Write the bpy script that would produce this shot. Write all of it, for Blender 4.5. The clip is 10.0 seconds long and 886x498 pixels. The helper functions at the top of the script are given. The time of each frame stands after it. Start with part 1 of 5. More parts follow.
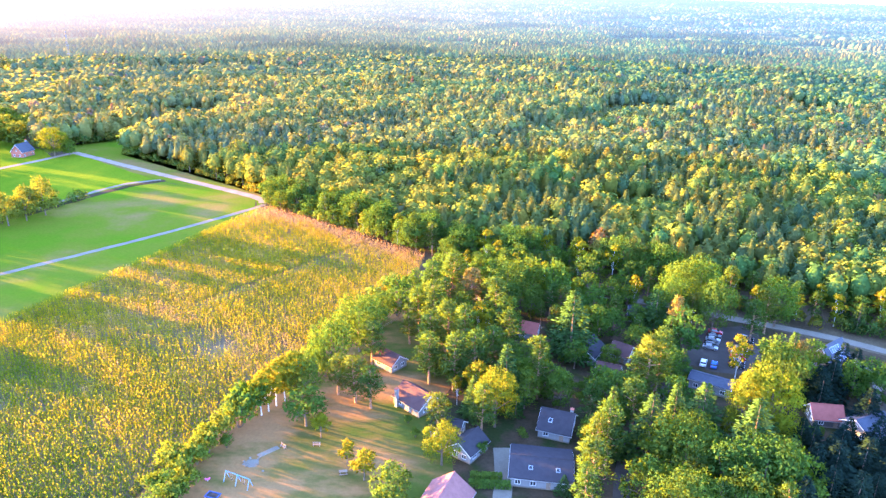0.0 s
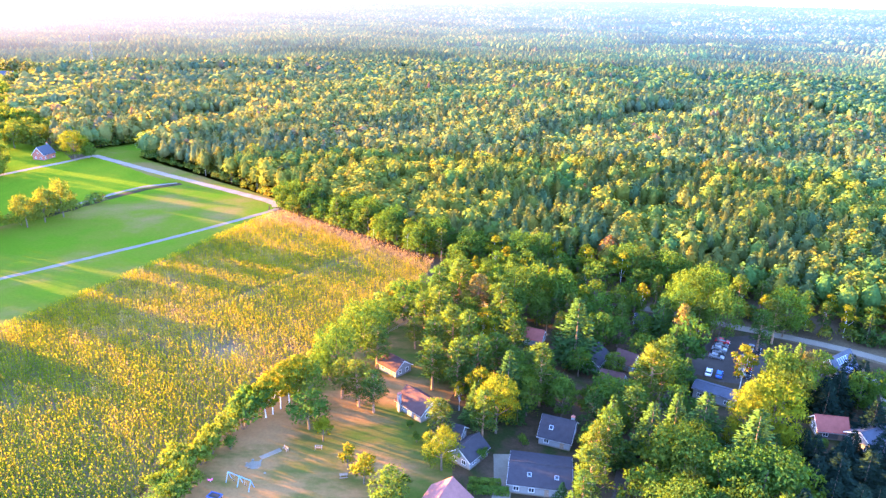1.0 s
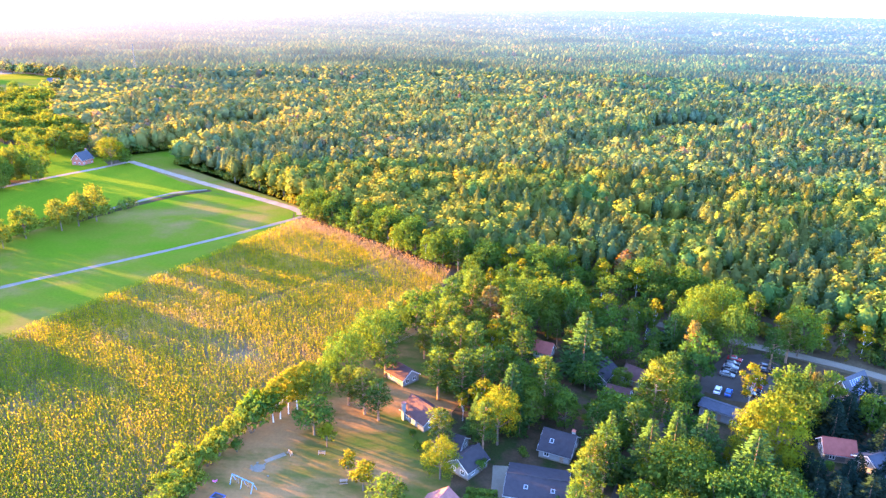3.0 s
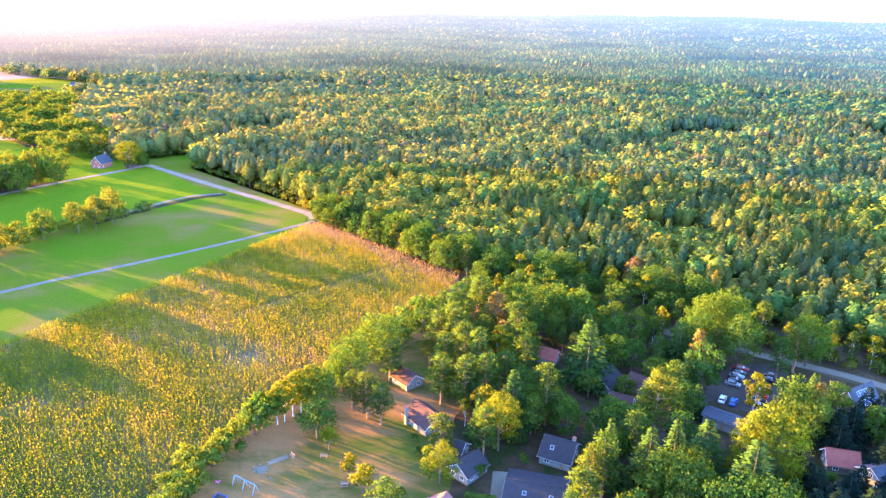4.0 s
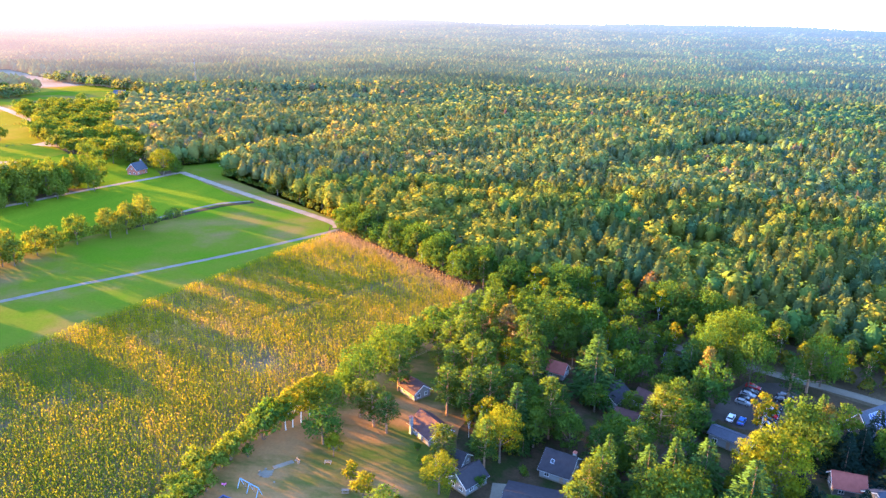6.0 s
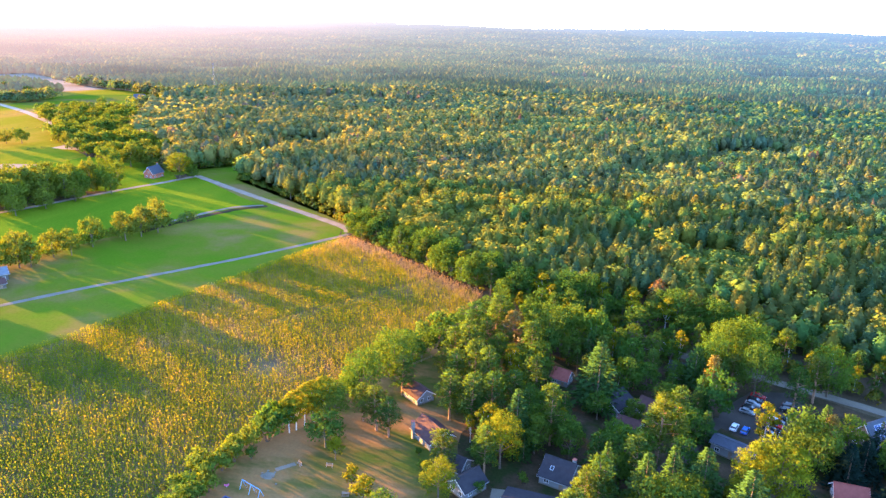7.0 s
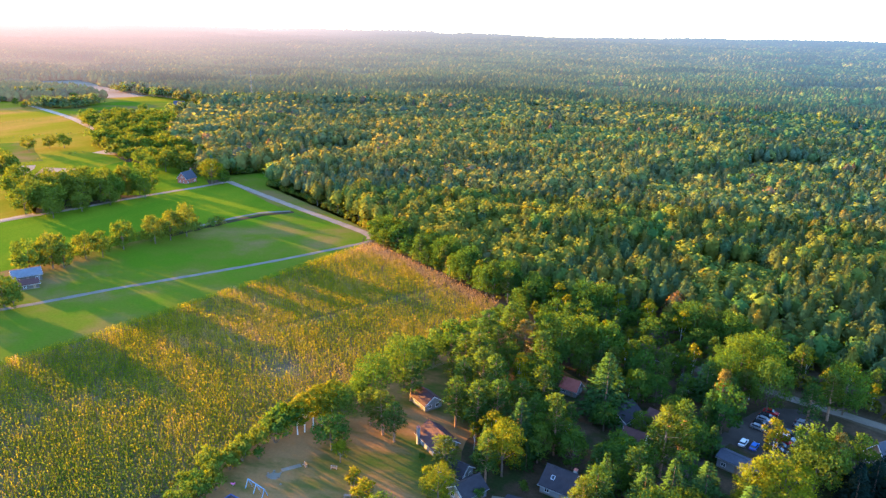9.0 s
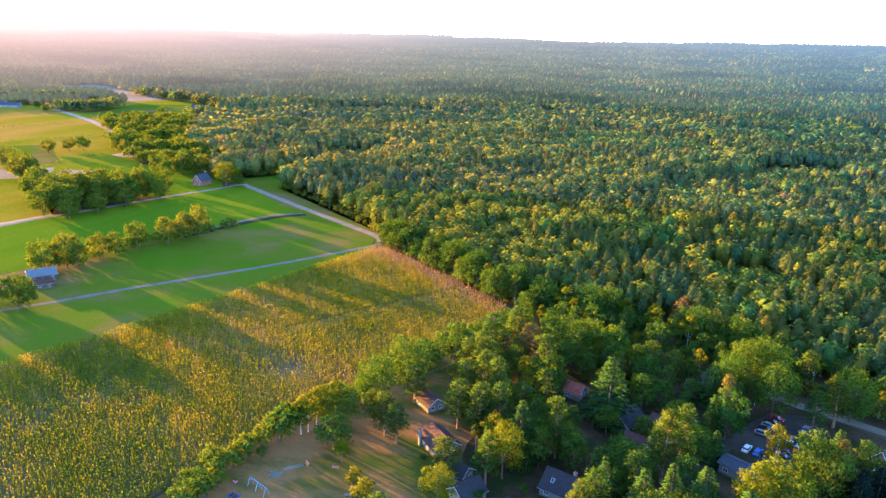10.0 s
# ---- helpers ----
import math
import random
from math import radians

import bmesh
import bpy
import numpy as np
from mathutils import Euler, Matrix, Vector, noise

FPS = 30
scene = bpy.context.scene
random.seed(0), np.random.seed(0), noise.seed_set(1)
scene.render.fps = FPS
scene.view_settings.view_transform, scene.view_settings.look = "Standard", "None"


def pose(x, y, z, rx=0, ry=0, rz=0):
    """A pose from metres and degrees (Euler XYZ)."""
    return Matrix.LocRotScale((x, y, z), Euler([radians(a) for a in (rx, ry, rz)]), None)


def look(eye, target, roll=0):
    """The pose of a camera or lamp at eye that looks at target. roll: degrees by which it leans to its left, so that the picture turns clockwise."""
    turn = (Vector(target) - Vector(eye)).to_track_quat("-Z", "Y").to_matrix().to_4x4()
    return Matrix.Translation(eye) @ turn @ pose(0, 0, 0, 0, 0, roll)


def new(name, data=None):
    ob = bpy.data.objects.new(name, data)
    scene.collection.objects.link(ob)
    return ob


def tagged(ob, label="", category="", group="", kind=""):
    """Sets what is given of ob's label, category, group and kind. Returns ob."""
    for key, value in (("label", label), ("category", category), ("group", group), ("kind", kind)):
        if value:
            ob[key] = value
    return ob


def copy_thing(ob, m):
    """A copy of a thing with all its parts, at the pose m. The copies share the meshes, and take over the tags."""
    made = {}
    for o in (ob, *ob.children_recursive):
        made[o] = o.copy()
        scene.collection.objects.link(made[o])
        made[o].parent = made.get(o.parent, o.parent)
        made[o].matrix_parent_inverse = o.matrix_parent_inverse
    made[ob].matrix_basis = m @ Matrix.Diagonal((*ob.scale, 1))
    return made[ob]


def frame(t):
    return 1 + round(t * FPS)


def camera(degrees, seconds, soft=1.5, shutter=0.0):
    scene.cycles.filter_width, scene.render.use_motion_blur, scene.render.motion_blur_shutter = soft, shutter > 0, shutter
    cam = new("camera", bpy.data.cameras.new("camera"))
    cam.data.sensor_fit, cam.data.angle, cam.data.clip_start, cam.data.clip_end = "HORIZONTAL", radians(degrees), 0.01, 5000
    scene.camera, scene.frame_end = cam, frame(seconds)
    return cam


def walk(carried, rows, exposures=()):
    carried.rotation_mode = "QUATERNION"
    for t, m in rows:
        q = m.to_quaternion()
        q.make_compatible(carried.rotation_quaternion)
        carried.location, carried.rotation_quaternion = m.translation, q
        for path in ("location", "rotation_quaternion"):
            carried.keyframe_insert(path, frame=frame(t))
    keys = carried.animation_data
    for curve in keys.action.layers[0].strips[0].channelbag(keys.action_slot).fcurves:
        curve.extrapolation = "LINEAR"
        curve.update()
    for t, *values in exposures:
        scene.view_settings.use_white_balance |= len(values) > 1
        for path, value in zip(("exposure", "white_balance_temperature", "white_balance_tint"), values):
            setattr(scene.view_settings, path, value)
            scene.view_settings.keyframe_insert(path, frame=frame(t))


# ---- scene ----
# ---- camera ----
cam = camera(64.54, 10.0, soft=1.4)
PATH = [
    (0.0, (-0.03, 0.01, 100.22), (-12.43, 93.15, 66.02), 1.21),
    (0.5, (1.85, -0.39, 100.77), (-11.85, 92.67, 66.82), 1.27),
    (1.0, (3.74, -0.55, 101.34), (-11.26, 92.39, 67.64), 1.28),
    (1.5, (5.71, -0.81, 101.82), (-10.59, 92.02, 68.39), 1.28),
    (2.0, (7.64, -1.04, 102.38), (-9.95, 91.64, 69.19), 1.34),
    (2.5, (9.48, -1.23, 102.93), (-9.30, 91.29, 69.96), 1.37),
    (4.0, (15.35, -1.83, 104.58), (-7.21, 90.10, 72.35), 1.38),
    (4.5, (17.40, -1.90, 105.10), (-6.48, 89.79, 73.12), 1.38),
    (5.0, (19.27, -2.03, 105.66), (-5.82, 89.42, 73.92), 1.41),
    (5.5, (21.17, -2.15, 106.32), (-5.12, 89.04, 74.81), 1.41),
    (7.0, (27.09, -2.33, 108.02), (-2.80, 88.01, 77.27), 1.48),
    (7.5, (28.97, -2.16, 108.53), (-2.09, 87.86, 78.00), 1.48),
    (8.0, (30.88, -2.23, 108.80), (-1.40, 87.44, 78.51), 1.52),
    (8.5, (32.96, -2.01, 108.95), (-0.61, 87.27, 78.91), 1.50),
    (9.0, (34.94, -1.96, 109.13), (0.17, 86.93, 79.31), 1.53),
    (9.5, (36.91, -1.84, 109.13), (1.04, 86.70, 79.57), 1.52),
    (10.0, (38.94, -1.75, 109.24), (1.89, 86.37, 79.90), 1.53),
]
walk(cam, [(t, look(eye, target, roll)) for t, eye, target, roll in PATH],
     exposures=[(0.0, 4.99, 5760, 40), (2.5, 4.85, 5790, 39), (5.0, 4.52, 5820, 33), (7.5, 4.07, 5850, 27), (10.0, 3.67, 5850, 21)])

# ---- light: a low evening sun on the open side, clear sky ----
SUN_AZ, SUN_EL = radians(165), radians(5.2)
SUN_DIR = Vector((math.cos(SUN_AZ) * math.cos(SUN_EL), math.sin(SUN_AZ) * math.cos(SUN_EL), math.sin(SUN_EL)))
world = bpy.data.worlds.new("evening_sky")
scene.world = world
world.use_nodes = True
wn = world.node_tree.nodes
sky = wn.new("ShaderNodeTexSky")
sky.sky_type, sky.sun_disc = "NISHITA", False
sky.sun_elevation, sky.sun_rotation = SUN_EL, math.atan2(SUN_DIR.x, SUN_DIR.y)
sky.air_density, sky.dust_density, sky.ozone_density = 0.75, 0.3, 2.2
wn["Background"].inputs["Strength"].default_value = 0.15
world.node_tree.links.new(sky.outputs[0], wn["Background"].inputs["Color"])
sun = new("sun", bpy.data.lights.new("sun", "SUN"))
sun.data.energy, sun.data.angle, sun.data.color = 3.7, radians(0.6), (1.0, 0.52, 0.05)
sun.matrix_world = look(SUN_DIR * 500, (0, 0, 0))

# ---- materials ----
rnd = random.Random(7)


def nodes(name, rough=0.85, metal=0.0):
    mat = bpy.data.materials.new(name)
    mat.use_nodes = True
    nt = mat.node_tree
    b = nt.nodes["Principled BSDF"]
    b.inputs["Roughness"].default_value, b.inputs["Metallic"].default_value = rough, metal
    b.inputs["Specular IOR Level"].default_value = 0.3
    return mat, nt, b


def ramp(nt, fac, stops):
    r = nt.nodes.new("ShaderNodeValToRGB")
    el = r.color_ramp.elements
    while len(el) < len(stops):
        el.new(0.5)
    for e, (p, c) in zip(el, stops):
        e.position, e.color = p, (*c, 1)
    nt.links.new(fac, r.inputs[0])
    return r.outputs[0]


def noise_at(nt, scale, detail=4.0, rough=0.6, stretch=None, turn=0.0):
    tc = nt.nodes.new("ShaderNodeNewGeometry").outputs["Position"]
    if stretch:
        mp = nt.nodes.new("ShaderNodeMapping")
        mp.inputs["Scale"].default_value = stretch
        mp.inputs["Rotation"].default_value = (0, 0, turn)
        nt.links.new(tc, mp.inputs[0])
        tc = mp.outputs[0]
    n = nt.nodes.new("ShaderNodeTexNoise")
    n.inputs["Scale"].default_value, n.inputs["Detail"].default_value, n.inputs["Roughness"].default_value = scale, detail, rough
    nt.links.new(tc, n.inputs["Vector"])
    return n.outputs["Fac"]


def mix(nt, fac, a, b, mode="MIX"):
    m = nt.nodes.new("ShaderNodeMix")
    m.data_type, m.blend_type = "RGBA", mode
    for i, v in ((0, fac), (6, a), (7, b)):
        if isinstance(v, (int, float)):
            m.inputs[i].default_value = v
        elif isinstance(v, tuple):
            m.inputs[i].default_value = (*v, 1)
        else:
            nt.links.new(v, m.inputs[i])
    return m.outputs[2]


def bump(nt, b, height, strength=0.5, dist=0.05):
    n = nt.nodes.new("ShaderNodeBump")
    n.inputs["Strength"].default_value, n.inputs["Distance"].default_value = strength, dist
    nt.links.new(height, n.inputs["Height"])
    nt.links.new(n.outputs[0], b.inputs["Normal"])


def soil(name, big, small, scale=0.05, fine=1.5, lift=0.08, stretch=None, turn=0.0):
    """Ground cover: two colours in large patches, broken by fine grain."""
    mat, nt, b = nodes(name, 0.95)
    b.inputs["Specular IOR Level"].default_value = 0.0
    c = ramp(nt, noise_at(nt, scale, 5, 0.6, stretch, turn), big)
    g = ramp(nt, noise_at(nt, fine, 6, 0.7), small)
    nt.links.new(mix(nt, 0.7, c, g, "MULTIPLY"), b.inputs["Base Color"])
    bump(nt, b, noise_at(nt, fine * 2, 6, 0.7), 0.6, lift)
    return mat


def leaf(name, stops, source="object", through_light=0.4, gloss=0.6, spread=0.8):
    """Foliage: colour by tree, varied leaf clump by leaf clump, part of the light passing through."""
    mat, nt, b = nodes(name, gloss)
    if source == "object":
        f = nt.nodes.new("ShaderNodeObjectInfo").outputs["Random"]
    else:
        a = nt.nodes.new("ShaderNodeAttribute")
        a.attribute_name = "tone"
        f = a.outputs["Fac"]
    base = ramp(nt, f, stops)
    isl = nt.nodes.new("ShaderNodeNewGeometry").outputs["Random Per Island"]
    var = ramp(nt, isl, [(0.0, (1 - 0.38 * spread, 1 - 0.34 * spread, 1 - 0.4 * spread)), (0.5, (1, 1, 1)), (1.0, (1 + 0.25 * spread, 1 + 0.18 * spread, 1 - 0.12 * spread))])
    col = mix(nt, 1.0, base, var, "MULTIPLY")
    nt.links.new(col, b.inputs["Base Color"])
    b.inputs["Specular IOR Level"].default_value = 0.0
    tr = nt.nodes.new("ShaderNodeBsdfTranslucent")
    nt.links.new(mix(nt, 1.0, col, (1.55, 1.2, 0.1), "MULTIPLY"), tr.inputs["Color"])
    ms = nt.nodes.new("ShaderNodeMixShader")
    ms.inputs[0].default_value = through_light
    nt.links.new(b.outputs[0], ms.inputs[1])
    nt.links.new(tr.outputs[0], ms.inputs[2])
    nt.links.new(ms.outputs[0], nt.nodes["Material Output"].inputs["Surface"])
    return mat


def plain(name, col, rough=0.7, metal=0.0, vary=0.25, scale=3.0):
    mat, nt, b = nodes(name, rough, metal)
    n = noise_at(nt, scale, 5, 0.65)
    lo, hi = tuple(c * (1 - vary) for c in col), tuple(min(1, c * (1 + vary)) for c in col)
    nt.links.new(ramp(nt, n, [(0.3, lo), (0.7, hi)]), b.inputs["Base Color"])
    bump(nt, b, noise_at(nt, scale * 6, 4), 0.3, 0.01)
    return mat


def roofing(name, col, moss=(0.10, 0.11, 0.06)):
    """Concrete or clay tiles: courses as fine relief, moss in patches."""
    mat, nt, b = nodes(name, 0.8)
    b.inputs["Specular IOR Level"].default_value = 0.08
    n = noise_at(nt, 0.9, 5, 0.65)
    c = ramp(nt, n, [(0.3, tuple(v * 0.75 for v in col)), (0.65, col), (0.9, tuple(v * 0.6 + m * 0.4 for v, m in zip(col, moss)))])
    nt.links.new(c, b.inputs["Base Color"])
    tc = nt.nodes.new("ShaderNodeTexCoord")
    w = nt.nodes.new("ShaderNodeTexWave")
    w.wave_type, w.bands_direction = "BANDS", "X"
    w.inputs["Scale"].default_value, w.inputs["Distortion"].default_value = 1.6, 0.3
    nt.links.new(tc.outputs["Object"], w.inputs["Vector"])
    bump(nt, b, w.outputs["Fac"], 0.5, 0.04)
    return mat


M = {}
M["forest_floor"] = soil("forest_floor", [(0.35, (0.075, 0.056, 0.034)), (0.65, (0.120, 0.090, 0.053))], [(0.3, (0.5, 0.5, 0.5)), (0.7, (1.1, 1.1, 1.0))], 0.06, 1.2)
M["litter"] = soil("litter", [(0.38, (0.030, 0.042, 0.014)), (0.5, (0.060, 0.045, 0.026)), (0.66, (0.095, 0.062, 0.038))], [(0.3, (0.5, 0.5, 0.5)), (0.7, (1.1, 1.1, 1.0))], 0.12, 1.6)
M["meadow"] = soil("meadow", [(0.38, (0.072, 0.136, 0.008)), (0.49, (0.105, 0.130, 0.014)), (0.62, (0.185, 0.122, 0.045))], [(0.3, (0.75, 0.8, 0.7)), (0.7, (1.1, 1.1, 1.0))], 0.017, 0.9, 0.06)
M["crop"] = soil("crop", [(0.4, (0.085, 0.150, 0.008)), (0.6, (0.125, 0.170, 0.010)), (0.8, (0.180, 0.180, 0.010))], [(0.3, (0.6, 0.68, 0.5)), (0.7, (1.15, 1.15, 1.0))], 0.03, 0.8, 0.2, (1, 0.25, 1), radians(-28))
M["far_field"] = soil("far_field", [(0.35, (0.128, 0.165, 0.008)), (0.5, (0.223, 0.185, 0.014)), (0.62, (0.317, 0.190, 0.035)), (0.75, (0.338, 0.175, 0.075))], [(0.3, (0.75, 0.75, 0.7)), (0.7, (1.1, 1.1, 1.0))], 0.012, 0.3, 0.1, (1, 0.3, 1), radians(-35))
M["stubble"] = soil("stubble", [(0.35, (0.270, 0.188, 0.120)), (0.65, (0.330, 0.247, 0.165))], [(0.3, (0.8, 0.8, 0.8)), (0.7, (1.1, 1.1, 1.1))], 0.02, 0.5)
M["corn_soil"] = soil("corn_soil", [(0.35, (0.111, 0.089, 0.047)), (0.65, (0.162, 0.123, 0.068))], [(0.3, (0.7, 0.7, 0.7)), (0.7, (1.1, 1.1, 1.1))], 0.05, 1.5)
M["yard"] = soil("yard", [(0.40, (0.058, 0.084, 0.014)), (0.47, (0.120, 0.095, 0.026)), (0.54, (0.240, 0.130, 0.050)), (0.75, (0.310, 0.160, 0.070))], [(0.3, (0.75, 0.75, 0.75)), (0.7, (1.1, 1.1, 1.05))], 0.055, 1.3, 0.05, (0.45, 1, 1), radians(-15))
M["gravel"] = soil("gravel", [(0.35, (0.25, 0.185, 0.13)), (0.65, (0.30, 0.235, 0.17))], [(0.3, (0.75, 0.75, 0.75)), (0.7, (1.1, 1.1, 1.1))], 0.2, 4.0, 0.02)
M["track"] = soil("track", [(0.35, (0.16, 0.135, 0.10)), (0.65, (0.21, 0.18, 0.135))], [(0.3, (0.7, 0.72, 0.68)), (0.7, (1.1, 1.1, 1.1))], 0.15, 2.5, 0.03)
M["asphalt"] = soil("asphalt", [(0.35, (0.051, 0.043, 0.035)), (0.65, (0.074, 0.062, 0.050))], [(0.3, (0.8, 0.8, 0.8)), (0.7, (1.1, 1.1, 1.1))], 0.15, 3.0, 0.01)
M["sand"] = soil("sand", [(0.35, (0.34, 0.255, 0.175)), (0.65, (0.42, 0.32, 0.22))], [(0.3, (0.85, 0.85, 0.85)), (0.7, (1.1, 1.1, 1.1))], 0.2, 3.0, 0.03)

GREENS = [(0.0, (0.053, 0.121, 0.023)), (0.35, (0.074, 0.140, 0.023)), (0.6, (0.041, 0.112, 0.026)), (0.8, (0.084, 0.144, 0.023)), (1.0, (0.054, 0.127, 0.023))]
M["leaf_oak"] = leaf("leaf_oak", GREENS, through_light=0.42)
# lighter, yellower than leaf_oak: hazy glow over the far trees put into colour
M["leaf_far"] = leaf("leaf_far", [(0.0, (0.078, 0.145, 0.022)), (0.5, (0.104, 0.160, 0.022)), (1.0, (0.122, 0.158, 0.024))], through_light=0.42, spread=0.4)
M["leaf_lime"] = leaf("leaf_lime", [(0.0, (0.113, 0.158, 0.013)), (1.0, (0.126, 0.165, 0.013))])
M["leaf_birch"] = leaf("leaf_birch", [(0.0, (0.135, 0.165, 0.012)), (1.0, (0.165, 0.178, 0.012))], through_light=0.42, spread=0.6)
M["leaf_maple"] = leaf("leaf_maple", [(0.0, (0.140, 0.185, 0.012)), (1.0, (0.195, 0.190, 0.012))], through_light=0.45, spread=0.6)
M["needle_pine"] = leaf("needle_pine", [(0.0, (0.047, 0.117, 0.036)), (0.5, (0.068, 0.131, 0.034)), (1.0, (0.091, 0.140, 0.032))])
M["needle_pale"] = leaf("needle_pale", [(0.0, (0.142, 0.135, 0.048)), (1.0, (0.167, 0.147, 0.050))], through_light=0.2)
M["needle_spruce"] = leaf("needle_spruce", [(0.0, (0.032, 0.086, 0.028)), (1.0, (0.049, 0.103, 0.027))], through_light=0.2)
# near-black needles: the right-hand gardens' shade is put into this colour
M["needle_shaded"] = leaf("needle_shaded", [(0.0, (0.010, 0.026, 0.022)), (1.0, (0.016, 0.034, 0.024))], through_light=0.1)
M["leaf_shrub"] = leaf("leaf_shrub", [(0.0, (0.055, 0.132, 0.025)), (0.5, (0.088, 0.154, 0.025)), (1.0, (0.124, 0.177, 0.025))])
WOODS = [(0.0, (0.066, 0.158, 0.044)), (0.22, (0.129, 0.178, 0.035)), (0.40, (0.168, 0.188, 0.033)), (0.47, (0.202, 0.180, 0.031)), (0.56, (0.097, 0.143, 0.042)), (0.68, (0.129, 0.148, 0.040)), (0.8, (0.070, 0.140, 0.064)), (0.92, (0.100, 0.142, 0.058)), (0.965, (0.178, 0.132, 0.051)), (1.0, (0.190, 0.105, 0.060))]
M["woods"] = leaf("woods", WOODS, "tone", 0.4, spread=0.2)


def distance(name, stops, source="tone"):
    """Backdrop country beyond a kilometre, its haze painted as emission that grows with distance."""
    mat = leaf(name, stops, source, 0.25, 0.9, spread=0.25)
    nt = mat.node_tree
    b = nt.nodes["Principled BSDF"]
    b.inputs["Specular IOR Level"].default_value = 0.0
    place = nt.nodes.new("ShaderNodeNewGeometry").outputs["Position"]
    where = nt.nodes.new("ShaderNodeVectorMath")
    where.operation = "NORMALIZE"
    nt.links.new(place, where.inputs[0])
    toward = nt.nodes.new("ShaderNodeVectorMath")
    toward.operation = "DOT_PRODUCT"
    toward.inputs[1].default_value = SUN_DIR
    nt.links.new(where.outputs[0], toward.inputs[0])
    glow = ramp(nt, toward.outputs["Value"], HAZE_GLOW)
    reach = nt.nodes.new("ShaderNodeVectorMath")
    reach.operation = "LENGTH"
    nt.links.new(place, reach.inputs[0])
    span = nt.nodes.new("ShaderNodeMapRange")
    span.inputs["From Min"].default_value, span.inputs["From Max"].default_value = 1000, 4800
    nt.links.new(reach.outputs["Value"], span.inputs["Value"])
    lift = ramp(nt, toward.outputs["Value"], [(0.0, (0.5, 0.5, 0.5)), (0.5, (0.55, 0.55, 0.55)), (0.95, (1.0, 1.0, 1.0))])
    thick = mix(nt, 1.0, ramp(nt, span.outputs[0], [(p, (2 * h,) * 3) for p, h in HAZE_DEPTH]), lift, "MULTIPLY")
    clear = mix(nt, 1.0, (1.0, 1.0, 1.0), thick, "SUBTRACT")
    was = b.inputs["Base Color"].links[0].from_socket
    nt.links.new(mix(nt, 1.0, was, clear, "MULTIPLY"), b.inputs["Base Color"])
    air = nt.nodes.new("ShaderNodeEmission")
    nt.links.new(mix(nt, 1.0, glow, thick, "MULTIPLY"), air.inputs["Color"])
    air.inputs["Strength"].default_value = HAZE_STRENGTH
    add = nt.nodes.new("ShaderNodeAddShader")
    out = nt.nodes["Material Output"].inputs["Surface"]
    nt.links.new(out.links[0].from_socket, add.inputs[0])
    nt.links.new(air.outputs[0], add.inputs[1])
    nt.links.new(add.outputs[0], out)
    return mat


# painted haze glow by nearness to the sun's bearing, and its depth from one kilometre to the skyline
HAZE_GLOW = [(0.0, (0.38, 0.62, 0.86)), (0.3, (0.50, 0.68, 0.82)), (0.6, (0.74, 0.74, 0.72)), (0.95, (1.30, 0.88, 0.74))]
HAZE_DEPTH = [(0.0, 0.02), (0.1, 0.13), (0.25, 0.29), (0.5, 0.48), (0.75, 0.66), (1.0, 0.94)]
HAZE_STRENGTH = 0.058
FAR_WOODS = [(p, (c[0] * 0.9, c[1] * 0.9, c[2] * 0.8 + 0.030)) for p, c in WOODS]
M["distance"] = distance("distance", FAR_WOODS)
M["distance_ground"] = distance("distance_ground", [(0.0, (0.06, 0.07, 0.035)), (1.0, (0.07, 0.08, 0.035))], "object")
# haze put into the leaf colours: lifted and bluer, more so farther off
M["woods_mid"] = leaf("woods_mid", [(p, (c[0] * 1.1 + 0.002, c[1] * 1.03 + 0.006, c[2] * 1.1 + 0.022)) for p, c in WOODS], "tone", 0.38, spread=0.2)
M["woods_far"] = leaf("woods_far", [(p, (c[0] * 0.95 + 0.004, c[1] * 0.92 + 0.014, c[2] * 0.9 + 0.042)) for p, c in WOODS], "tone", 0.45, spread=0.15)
M["corn"] = leaf("corn", [(0.0, (0.060, 0.120, 0.010)), (0.4, (0.135, 0.175, 0.008)), (0.72, (0.290, 0.255, 0.006)), (1.0, (0.30, 0.215, 0.140))], "tone", 0.42, 0.75, 0.3)
for m_ in ("woods", "woods_mid", "woods_far", "distance"):
    # fine leafy relief and mottling on the far crowns
    nt_ = M[m_].node_tree
    b_ = nt_.nodes["Principled BSDF"]
    bump(nt_, b_, noise_at(nt_, 0.9, 5, 0.7), {"woods": 0.45, "distance": 0.12}.get(m_, 0.3), 0.7)
    was = b_.inputs["Base Color"].links[0].from_socket
    nt_.links.new(mix(nt_, 1.0, was, ramp(nt_, noise_at(nt_, 0.55, 4, 0.7), [(0.3, (0.72, 0.75, 0.75)), (0.7, (1.2, 1.17, 1.1))]), "MULTIPLY"), b_.inputs["Base Color"])
nt_ = M["distance"].node_tree
b_ = nt_.nodes["Principled BSDF"]
was = b_.inputs["Base Color"].links[0].from_socket
nt_.links.new(mix(nt_, 1.0, was, ramp(nt_, noise_at(nt_, 0.004, 4, 0.6), [(0.38, (0.5, 0.6, 0.65)), (0.5, (1.0, 1.0, 1.0)), (0.62, (1.4, 1.2, 1.0))]), "MULTIPLY"), b_.inputs["Base Color"])
M["bark"] = plain("bark", (0.13, 0.095, 0.065), 0.95, 0, 0.4, 2)
M["bark_pine"] = plain("bark_pine", (0.30, 0.165, 0.095), 0.95, 0, 0.4, 2)
M["bark_birch"] = plain("bark_birch", (0.55, 0.53, 0.48), 0.85, 0, 0.45, 1.2)
